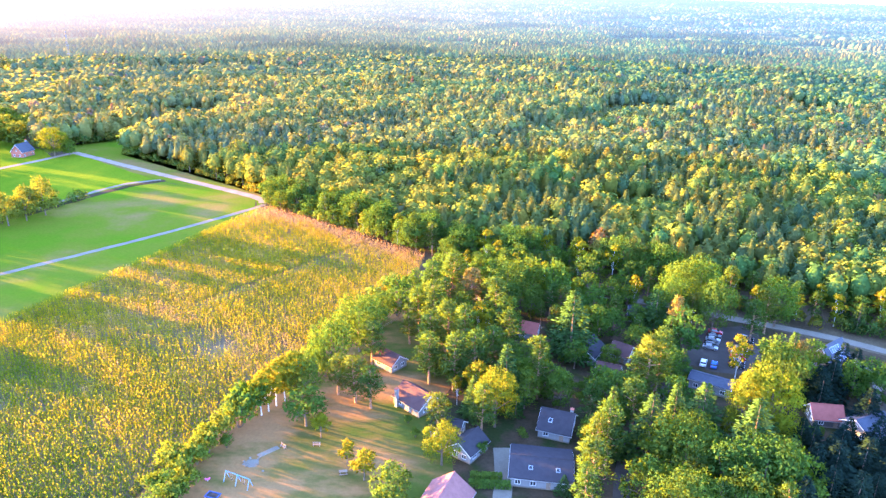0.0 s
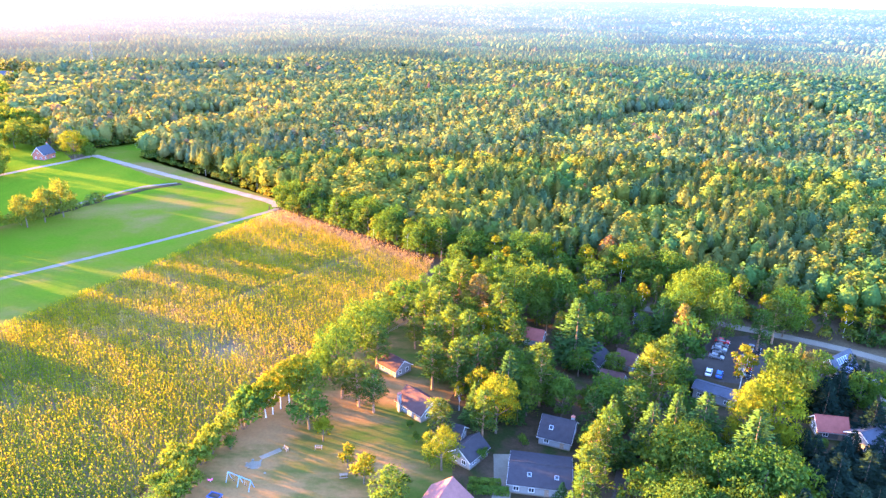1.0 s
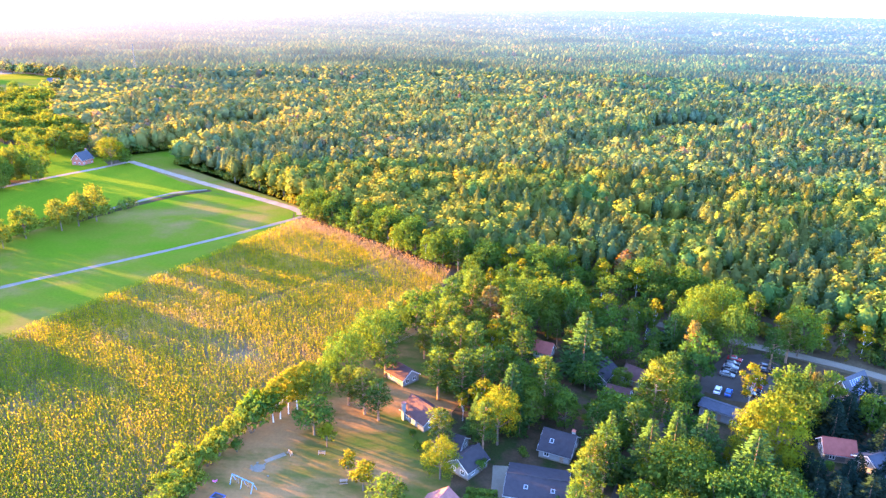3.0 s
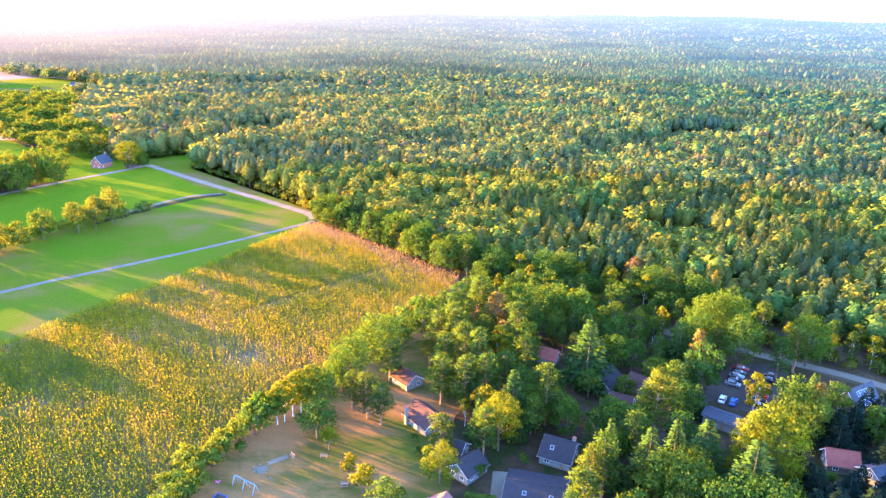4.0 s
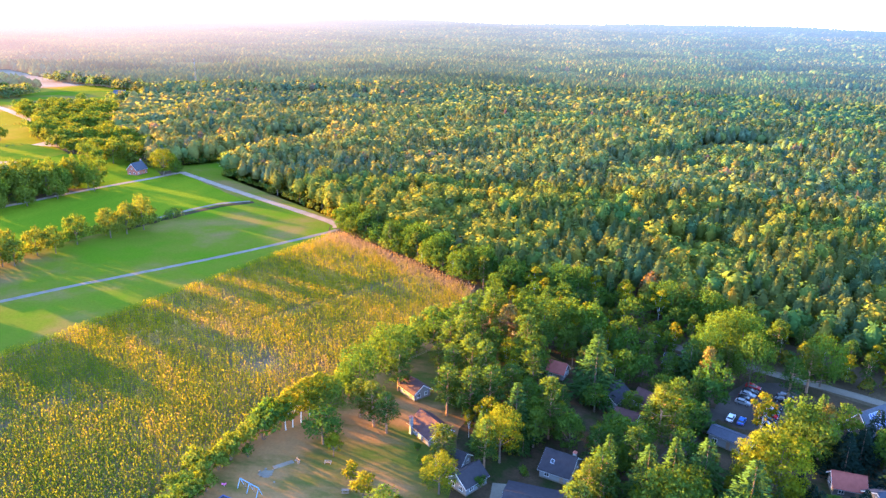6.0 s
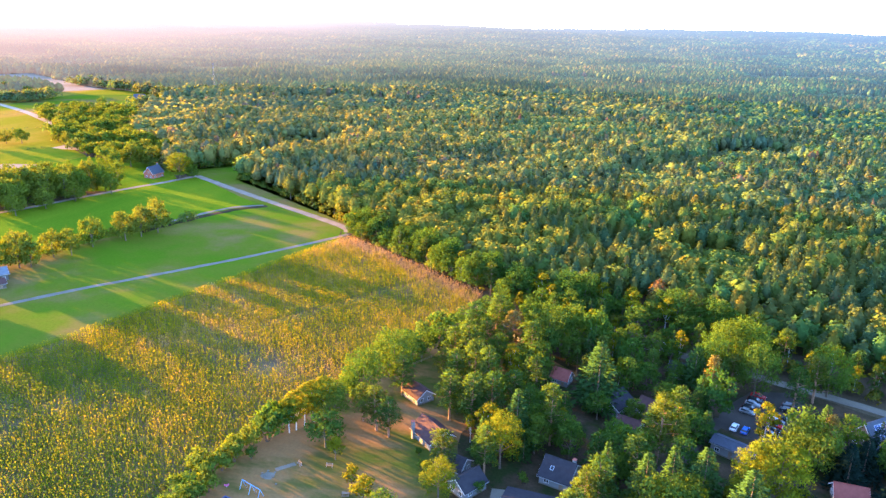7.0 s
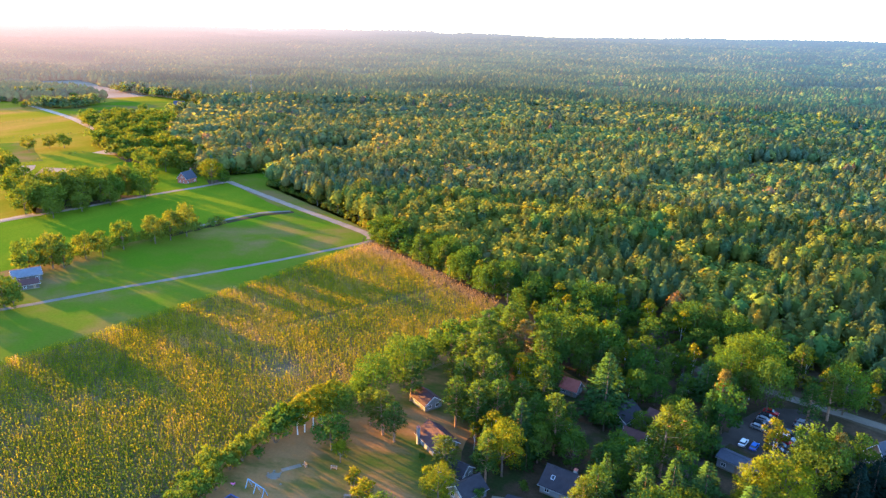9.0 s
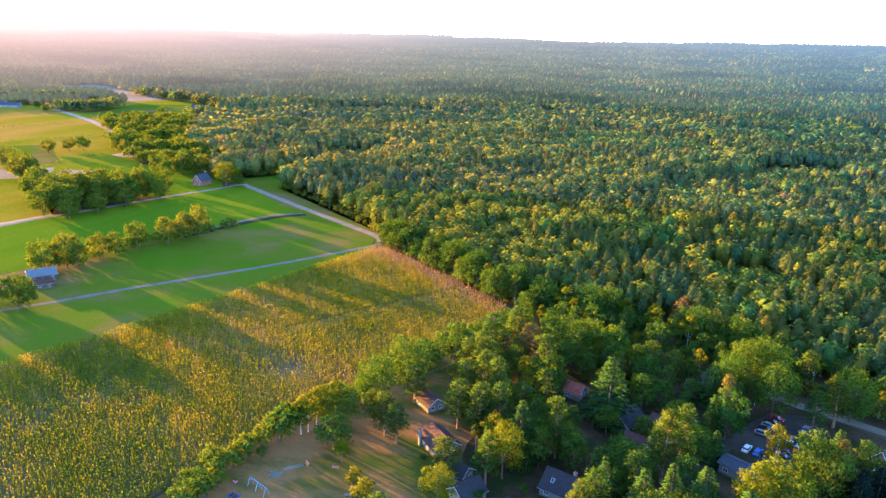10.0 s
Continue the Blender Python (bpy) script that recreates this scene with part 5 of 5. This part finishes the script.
def house(x, y, ang, L, W, wall_h, ridge_h, roof, wall, label, chimney=None, over=0.45, panels=False, skylights=0, gable=None):
    """A gabled house, its ridge along its own x."""
    root = tagged(new("house"), label, "house")
    root.matrix_basis = pose(x, y, float(ground_z(x, y)), 0, 0, ang)
    hw, hl = W / 2, L / 2
    part("wall", prism(bmesh.new(), [(-hw, 0), (hw, 0), (hw, wall_h), (0, ridge_h - 0.12), (-hw, wall_h)], -hl, hl), M[wall], root)
    part("plinth", boxed(-hl - 0.05, hl + 0.05, -hw - 0.05, hw + 0.05, -0.1, 0.3), M["track"], root, "grey rendered plinth")
    slope = (ridge_h - wall_h) / hw
    for s in (-1, 1):
        e = hw + over
        ze = wall_h - slope * over
        bm = prism(bmesh.new(), [(0, ridge_h + 0.02), (s * e, ze + 0.02), (s * e, ze + 0.20), (0, ridge_h + 0.22)], -hl - over, hl + over)
        bmesh.ops.subdivide_edges(bm, edges=[k for k in bm.edges if abs(k.verts[0].co.x - k.verts[1].co.x) > 1], cuts=5)
        for v in bm.verts:
            v.co.z += 0.025 * math.sin(v.co.x * 2.3 + v.co.y)
        rf = part("roof", bm, M[roof], root)
        part("gutter", boxed(-hl - over, hl + over, s * e - 0.07, s * e + 0.07, ze - 0.05, ze + 0.07), M["steel"], rf, "grey metal gutter")
        if s == -1:
            for k in range(skylights):
                u = -hl * 0.35 + k * hl * 0.9
                v = hw * 0.55
                z = ridge_h - slope * v + 0.25
                sk = part("skylight", boxed(-0.45, 0.45, -0.55, 0.55, -0.05, 0.06), M["steel"], rf, "grey framed roof window")
                sk.matrix_basis = Matrix.Translation((u, -v, z)) @ Matrix.Rotation(math.atan(slope), 4, "X")
                part("pane", boxed(-0.36, 0.36, -0.46, 0.46, 0.06, 0.075), M["glass"], sk)
            if panels:
                for i in range(5):
                    for j in range(2):
                        v = hw * (0.3 + 0.4 * j)
                        pn = part("solar_panel", boxed(-0.5, 0.5, -0.82, 0.82, 0, 0.05), M["solar"], rf, "dark blue solar panel with pale rim")
                        pn.matrix_basis = Matrix.Translation((-2.2 + 1.1 * i, -v, ridge_h - slope * v + 0.27)) @ Matrix.Rotation(math.atan(slope), 4, "X")
                        part("rim", box(box(boxed(-0.53, 0.53, -0.86, -0.82, 0, 0.06), -0.53, 0.53, 0.82, 0.86, 0, 0.06), -0.53, -0.5, -0.82, 0.82, 0, 0.06), M["steel"], pn)
    part("ridge_tiles", prism(bmesh.new(), [(-0.18, ridge_h + 0.14), (0.18, ridge_h + 0.14), (0.10, ridge_h + 0.34), (-0.10, ridge_h + 0.34)], -hl - over, hl + over), M[roof], root)
    if gable:
        for s in (-1, 1):
            part("gable_boards", prism(bmesh.new(), [(-hw * 0.98, wall_h), (hw * 0.98, wall_h), (0, ridge_h - 0.15)], s * hl, s * (hl + 0.05)), M[gable], root, "boarded gable")
    for s in (-1, 1):
        bm = bmesh.new()
        for t in (-1, 1):
            prism(bm, [(0, ridge_h + 0.05), (t * (hw + over), wall_h - slope * over + 0.03), (t * (hw + over), wall_h - slope * over - 0.2), (0, ridge_h - 0.2)], s * (hl + over), s * (hl + over + 0.05))
        part("bargeboard", bm, M["paint_white"], root, "white painted bargeboard")
    n = max(2, int(L / 3.2))
    for k in range(n):
        u = -hl + L * (k + 0.5) / n
        if k == n // 2:
            d = part("door", boxed(u - 0.48, u + 0.48, -hw - 0.06, -hw - 0.005, 0.12, 2.15), M["wood"], root, "wooden front door")
            part("door_handle", boxed(u + 0.32, u + 0.42, -hw - 0.11, -hw - 0.06, 1.0, 1.04), M["steel"], d)
        else:
            window(root, u, -hw, 1.35, 1.3, 1.15, "front")
        window(root, u, hw, 1.35, 1.2, 1.1, "back")
    for s, face in ((-1, "left"), (1, "right")):
        for v in (-hw * 0.45, hw * 0.45):
            window(root, s * hl, v, 1.35, 1.2, 1.2, face)
        if ridge_h - wall_h > 2.2:
            window(root, s * hl, 0, wall_h + 0.7, 1.0, 1.0, face)
    if chimney:
        cu, cv, top, outside = chimney
        z0 = 0 if outside else ridge_h - slope * abs(cv) - 0.3
        ch = part("chimney", boxed(cu - 0.4, cu + 0.4, cv - 0.4, cv + 0.4, z0, top), M["wall_white"], root, "white rendered chimney stack")
        part("chimney_cap", boxed(cu - 0.48, cu + 0.48, cv - 0.48, cv + 0.48, top, top + 0.12), M["wall_brick"], ch)
        part("chimney_pot", tube(bmesh.new(), [(cu, cv, top + 0.1), (cu, cv, top + 0.5)], [0.14, 0.12], 8), M["wall_brick"], ch)
    return root


house(-37.6, 173.6, -34, 7.0, 6.0, 2.4, 4.5, "roof_brown", "wall_white", "small white bungalow with a brown tiled roof")
house(-26.6, 154.8, -37, 9.5, 7.6, 2.4, 5.0, "roof_brown", "wall_white", "white bungalow with dark roof and a tall outside chimney", (-3.0, -4.3, 5.2, True))
house(-11.4, 137.2, 61, 7.2, 6.0, 2.5, 4.7, "roof_grey", "wall_white", "white house with a grey tiled gable roof")
house(9.2, 149.6, -12, 7.6, 9.0, 2.4, 5.4, "roof_grey", "wall_white", "house with a broad grey roof and white chimney", (3.2, 0.6, 6.3, False), skylights=1)
house(5.4, 132.4, 0, 13.2, 11.4, 2.5, 3.9, "roof_grey", "wall_white", "long white house with a wide low grey roof and skylights", None, skylights=2)
house(5.6, 115.6, 8, 9.0, 8.0, 2.4, 4.6, "roof_grey", "wall_white", "low white house with a dark grey gable roof")
house(-14.4, 115.8, 76, 12.0, 9.0, 2.4, 5.7, "roof_pink", "wall_white", "house with a weathered pinkish red roof")
house(-17.0, 143.6, -12, 7.0, 6.0, 2.4, 4.5, "roof_grey", "wall_white", "small house with grey roof half hidden by a pine")
house(1.2, 199.4, -14, 5.4, 5.0, 2.4, 4.6, "roof_red", "wall_white", "small cottage with an orange-red roof under pines")
house(-15.4, 226, -41, 8.5, 7.0, 2.4, 4.8, "roof_brown", "wall_white", "pale cottage with brown roof at the wood's edge")
house(18.6, 189.5, 68, 9.0, 7.0, 2.4, 4.8, "roof_grey", "wall_white", "white cottage with a grey roof among trees")
house(28.6, 189.5, -30, 5.6, 5.4, 2.4, 4.8, "roof_brown", "wall_white", "white cottage with a red-brown roof beside shrubs")
house(38.0, 217.8, -8, 9.0, 6.5, 2.4, 4.5, "roof_grey", "wall_white", "cottage with a grey roof deep in shade")
house(24.6, 234.0, -20, 12.0, 7.0, 2.5, 4.8, "roof_brown", "wall_timber", "long dark cottage with brown roof below the wood")
house(23.6, 177.0, -15, 6.0, 5.0, 2.4, 4.6, "roof_brown", "wall_white", "cottage with brown roof behind a pale tree")
house(51.0, 176.0, -24, 10.5, 5.0, 3.0, 3.9, "roof_slate", "wall_white", "long white building with slate roof by the car park")
house(88.0, 195.5, 43, 10.0, 8.4, 2.4, 7.6, "roof_slate", "wall_timber", "steep dark house with solar panels on its roof", None, 0.6, True, gable="roof_thatch")
house(76.4, 165.0, 0, 7.0, 6.0, 2.4, 4.7, "roof_red", "wall_timber", "house with a bright red roof in dark shade")
house(85.0, 161.0, 31, 9.0, 9.0, 2.5, 5.0, "roof_slate", "wall_white", "house with a wide grey slate roof")
house(-317.0, 390.5, 88, 10.0, 8.0, 3.6, 7.8, "roof_slate", "wall_brick", "red brick farmhouse with a steep blue-grey roof", (4.5, 0.5, 9.2, False))
house(-240.0, 200.5, 58, 11.0, 8.5, 2.8, 4.6, "roof_zinc", "wall_timber", "dark timber barn with a low blue-grey roof")
house(-230.5, 194.0, 58, 7.0, 6.0, 2.2, 3.4, "roof_brown", "wall_timber", "low dark shed beside the barn")
house(-656, 766, 20, 14, 9, 3.2, 7.5, "roof_slate", "wall_brick", "far farmhouse with a dark roof between hedges")
house(-731, 886, 10, 16, 9, 3.2, 7.0, "roof_slate", "wall_white", "far white farm building by the wood")
house(-465, 548, 35, 13, 9, 3.0, 7.2, "roof_slate", "wall_brick", "far house with blue-grey roof behind trees")
house(-869, 649, 25, 24, 10, 3.4, 6.5, "roof_slate", "wall_white", "far long white farm shed")
house(-900, 655, 25, 18, 10, 3.4, 6.0, "roof_slate", "wall_white", "far white stable beside the pasture")


# ---- parked cars ----
def car(x, y, ang, paint, label):
    root = tagged(new("car"), label, "car", "cars in the car park")
    root.matrix_basis = pose(x, y, 0.03, 0, 0, ang)
    prof = [(-2.15, 0.35), (2.1, 0.32), (2.2, 0.62), (2.05, 0.82), (1.05, 0.98), (-1.85, 1.02), (-2.2, 0.9), (-2.22, 0.55)]
    bm = prism(bmesh.new(), prof, -0.86, 0.86, "y")
    bmesh.ops.bevel(bm, geom=list(bm.edges), offset=0.07, segments=2, affect="EDGES")
    part("body", bm, M[paint], root)
    bm = bmesh.new()
    lo = [bm.verts.new(p) for p in ((1.05, -0.80, 0.97), (1.05, 0.80, 0.97), (-1.8, 0.80, 1.0), (-1.8, -0.80, 1.0))]
    hi = [bm.verts.new(p) for p in ((0.3, -0.62, 1.46), (0.3, 0.62, 1.46), (-1.35, 0.62, 1.46), (-1.35, -0.62, 1.46))]
    for i in range(4):
        bm.faces.new((lo[i], lo[(i + 1) % 4], hi[(i + 1) % 4], hi[i]))
    bm.faces.new(hi)
    bm.faces.new(lo[::-1])
    part("windows", bm, M["glass"], root, "dark glass cabin windows")
    part("roof", boxed(-1.38, 0.34, -0.64, 0.64, 1.45, 1.51), M[paint], root)
    for wx in (-1.35, 1.35):
        for wy in (-0.82, 0.82):
            ty = part("wheel", tube(bmesh.new(), [(wx, wy - 0.11, 0.33), (wx, wy + 0.11, 0.33)], [0.33, 0.33], 12), M["rubber"], root)
            part("rim", tube(bmesh.new(), [(wx, wy - 0.12, 0.33), (wx, wy + 0.12, 0.33)], [0.2, 0.2], 10), M["steel"], ty)
    for wy in (-0.62, 0.62):
        part("headlight", boxed(2.1, 2.2, wy - 0.16, wy + 0.16, 0.66, 0.78), M["paint_white"], root)
        part("tail_light", boxed(-2.24, -2.15, wy - 0.14, wy + 0.14, 0.75, 0.9), M["car_red"], root)
    return root


M["car_white"] = plain("car_white", (0.75, 0.75, 0.74), 0.25, 0, 0.03, 2)
M["car_red"] = plain("car_red", (0.45, 0.02, 0.02), 0.25, 0, 0.05, 2)
M["car_black"] = plain("car_black", (0.02, 0.021, 0.024), 0.2, 0, 0.1, 2)
M["car_silver"] = plain("car_silver", (0.42, 0.44, 0.46), 0.3, 0.5, 0.05, 2)
M["car_blue"] = plain("car_blue", (0.04, 0.14, 0.42), 0.25, 0, 0.05, 2)
for cx_, cy_, ca, paint, label in (
        (52.0, 190.0, 72, "car_white", "white car parked at the car park's edge"), (54.8, 189.2, 72, "car_blue", "blue car parked beside the white one"),
        (60.0, 211.6, -18, "car_red", "bright red car parked under trees"), (58.9, 208.6, -18, "car_black", "black car in a parked row"),
        (58.0, 205.9, -18, "car_silver", "silver car in a parked row"), (57.0, 203.2, -18, "car_black", "black car in a parked row"), (56.1, 200.5, -18, "car_silver", "silver car in a parked row"),
        (68.6, 208.6, -18, "car_black", "black car parked under a birch"), (67.7, 205.8, -18, "car_black", "black car parked under a birch"),
        (64.6, 200.6, -18, "car_black", "black car in a parked row"), (63.7, 197.9, -18, "car_silver", "silver car in a parked row"), (62.9, 195.3, -18, "car_red", "dark red car in a parked row"),
        (62.0, 192.6, -18, "car_black", "black car in a parked row"), (61.2, 190.0, -18, "car_black", "black car in a parked row")):
    car(cx_, cy_, ca, paint, label)


# ---- playground ----
def swing_set(x, y, ang):
    root = tagged(new("swing_set"), "pale blue metal swing frame with two swings", "swing")
    root.matrix_basis = pose(x, y, 0.02, 0, 0, ang)
    part("top_bar", tube(bmesh.new(), [(-3.2, 0, 2.3), (3.2, 0, 2.3)], [0.08, 0.08], 8), M["blue_paint"], root)
    for u in (-3.2, 0, 3.2):
        for v in (-0.9, 0.9):
            part("leg", tube(bmesh.new(), [(u, v, 0), (u, 0, 2.32)], [0.07, 0.07], 8), M["blue_paint"], root)
    for u in (-1.6, 1.6):
        st = part("seat", boxed(u - 0.25, u + 0.25, -0.1, 0.1, 0.48, 0.52), M["rubber"], root)
        for k in (-0.23, 0.23):
            part("chain", tube(bmesh.new(), [(u + k, 0, 0.5), (u + k, 0, 2.25)], [0.015, 0.015], 4), M["steel"], st)
    return root


def bench(x, y, ang, label="weathered wooden slatted park bench on bare ground"):
    root = tagged(new("bench"), label, "bench")
    root.matrix_basis = pose(x, y, 0.03, 0, 0, ang)
    for k in range(4):
        part("seat_slat", boxed(-0.9, 0.9, -0.24 + 0.12 * k, -0.14 + 0.12 * k, 0.42, 0.46), M["wood"], root)
    for k in range(3):
        part("back_slat", boxed(-0.9, 0.9, 0.26 + 0.03 * k, 0.30 + 0.03 * k, 0.56 + 0.13 * k, 0.66 + 0.13 * k), M["wood"], root)
    for u in (-0.75, 0.75):
        part("leg", box(boxed(u - 0.04, u + 0.04, -0.22, -0.14, 0, 0.42), u - 0.04, u + 0.04, 0.22, 0.3, 0, 0.92), M["steel"], root)
    return root


def picnic_table(x, y, ang):
    root = tagged(new("picnic_table"), "dark wooden picnic table with two benches", "table")
    root.matrix_basis = pose(x, y, 0.03, 0, 0, ang)
    for k in range(4):
        part("tabletop_plank", boxed(-0.9, 0.9, -0.36 + 0.185 * k, -0.20 + 0.185 * k, 0.71, 0.75), M["wood"], root)
    for s in (-1, 1):
        part("seat", boxed(-0.9, 0.9, s * 0.75 - 0.13, s * 0.75 + 0.13, 0.42, 0.46), M["wood"], root)
        part("trestle", box(boxed(s * 0.65 - 0.04, s * 0.65 + 0.04, -0.75, 0.75, 0.36, 0.42), s * 0.65 - 0.04, s * 0.65 + 0.04, -0.3, 0.3, 0, 0.71), M["wood"], root)
    return root


swing_set(-59.2, 117.8, -17)
bench(-54.2, 131.6, -35, "pale wooden park bench on dry grass")
picnic_table(-37.8, 124.7, 20)
bench(-46.7, 133.5, 10)
slab = tagged(new("path_slab"), "short grey concrete slab path beside the sand pit", "path")
part("slab", prism(bmesh.new(), [(-0.7, 0), (0.7, 0), (0.66, 0.09), (-0.66, 0.09)], -2.6, 2.6), M["track"], slab)
slab.matrix_basis = pose(-57.0, 129.6, 0.02, 0, 0, 50)
for k, (x, y, sz) in enumerate(((-61.0, 125.2, 0.3), (-60.1, 126.5, 0.35), (-58.2, 126.6, 0.3), (-57.6, 124.8, 0.32), (-59.9, 123.7, 0.35), (-55.5, 122.6, 0.3))):
    bm = bmesh.new()
    bmesh.ops.create_icosphere(bm, subdivisions=2, radius=sz)
    for v in bm.verts:
        v.co *= 1 + 0.16 * math.sin(7 * v.co.x + k) * math.sin(6 * v.co.y + 2 * k)
        v.co.z = v.co.z * 0.5 + 0.12
    stone = tagged(new("boulder"), "grey boulder edging the worn sand pit", "stone")
    part("stone", bm, M["track"], stone)
    stone.matrix_basis = pose(x, y, 0.05, 0, 0, 40 * k)
toy = tagged(new("spring_rider"), "small pink spring rider of the playground", "toy")
part("spring", tube(bmesh.new(), [(0, 0, 0), (0, 0, 0.35)], [0.12, 0.1], 8), M["steel"], toy)
part("body", prism(bmesh.new(), [(-0.5, 0.35), (0.45, 0.35), (0.6, 0.75), (0.4, 0.85), (0.2, 0.6), (-0.3, 0.6), (-0.55, 0.8)], -0.15, 0.15, "y"), M["pink_paint"], toy)
toy.matrix_basis = pose(-66.0, 117.6, 0.02, 0, 0, 20)
tramp = tagged(new("trampoline"), "blue-edged low trampoline with pale mat", "trampoline")
part("mat", boxed(-1.2, 1.2, -0.7, 0.7, 0.58, 0.62), M["rubber"], tramp)
part("edge_pad", box(box(box(boxed(-1.5, 1.5, -1.0, -0.7, 0.56, 0.68), -1.5, 1.5, 0.7, 1.0, 0.56, 0.68), -1.5, -1.2, -0.7, 0.7, 0.56, 0.68), 1.2, 1.5, -0.7, 0.7, 0.56, 0.68), M["solar"], tramp)
for u in (-1.3, 1.3):
    for v in (-0.8, 0.8):
        part("leg", boxed(u - 0.05, u + 0.05, v - 0.05, v + 0.05, 0, 0.56), M["steel"], tramp)
tramp.matrix_basis = pose(-62.6, 112.8, 0.02, 0, 0, -10)

fence = tagged(new("fence"), "low wooden post and rail fence along the earth path", "fence")
fp = [(-47, 192), (-45, 196), (-43, 200), (-41, 204), (-39, 208), (-36.6, 212.5)]
for (x0, y0), (x1, y1) in zip(fp, fp[1:]):
    for zr in (0.5, 0.95):
        part("rail", tube(bmesh.new(), [(x0, y0, zr), (x1, y1, zr)], [0.05, 0.05], 5), M["wood"], fence)
for x0, y0 in fp:
    part("post", tube(bmesh.new(), [(x0, y0, 0), (x0, y0, 1.15)], [0.08, 0.07], 6), M["wood"], fence)


def garden_hedge(x, y, ang, length, h=1.6, w=1.2):
    g = np.random.default_rng(int(abs(x * 7 + y)))
    n = int(length * 130)
    root = tagged(new("hedge"), "clipped green garden hedge beside a house", "hedge")
    e = g.integers(0, 3, n)
    c = np.stack([g.uniform(-length / 2, length / 2, n), g.uniform(-w / 2, w / 2, n), g.uniform(0.05, h, n)], 1)
    c[e == 0, 2] = h + g.normal(0, 0.05, (e == 0).sum())
    c[e == 1, 1] = -w / 2 + g.normal(0, 0.05, (e == 1).sum())
    c[e == 2, 1] = w / 2 + g.normal(0, 0.05, (e == 2).sum())
    nr = np.stack([np.zeros(n), np.where(e == 1, -1.0, np.where(e == 2, 1.0, 0)), np.where(e == 0, 1.0, 0.2)], 1) + g.normal(size=(n, 3)) * 0.5
    vs, fs = quads_at(c, nr, 0.17 * g.uniform(0.6, 1.3, n), g)
    part("foliage", raw_mesh("foliage", vs, fs, M["leaf_shrub"]), M["leaf_shrub"], root)
    bm = bmesh.new()
    for k in range(int(length)):
        u = -length / 2 + k + 0.5
        tube(bm, [(u, 0, -0.05), (u, 0, h * 0.8)], [0.05, 0.02], 4)
    part("stems", bm, M["bark"], root)
    root.matrix_basis = pose(x, y, 0.02, 0, 0, ang)


garden_hedge(-5.5, 125.5, 5, 9)
garden_hedge(-6.5, 128.0, 5, 7)
garden_hedge(15.0, 126.5, 90, 8)
garden_hedge(70, 158, 10, 8, 1.8, 1.6)

# ---- far mast ----
mast = tagged(new("radio_mast"), "pale lattice mast standing above the far woods", "mast")
for k in range(3):
    a = 2 * math.pi * k / 3
    part("mast_leg", tube(bmesh.new(), [(2.2 * math.cos(a), 2.2 * math.sin(a), 0), (0.5 * math.cos(a), 0.5 * math.sin(a), 46)], [0.15, 0.09], 5), M["mast_paint"], mast)
bm = bmesh.new()
for i in range(22):
    for k in range(3):
        a, b = 2 * math.pi * k / 3, 2 * math.pi * (k + 1) / 3
        r0, r1 = 2.2 - 1.7 * i / 22, 2.2 - 1.7 * (i + 1) / 22
        tube(bm, [(r0 * math.cos(a), r0 * math.sin(a), 46 * i / 22), (r1 * math.cos(b), r1 * math.sin(b), 46 * (i + 1) / 22)], [0.07, 0.07], 4)
part("bracing", bm, M["mast_paint"], mast)
for z in (38, 43):
    part("antenna", boxed(-0.9, 0.9, -0.25, 0.25, z, z + 2.2), M["mast_paint"], mast, "grey panel antenna")
mast.matrix_basis = pose(-609, 863, 0)
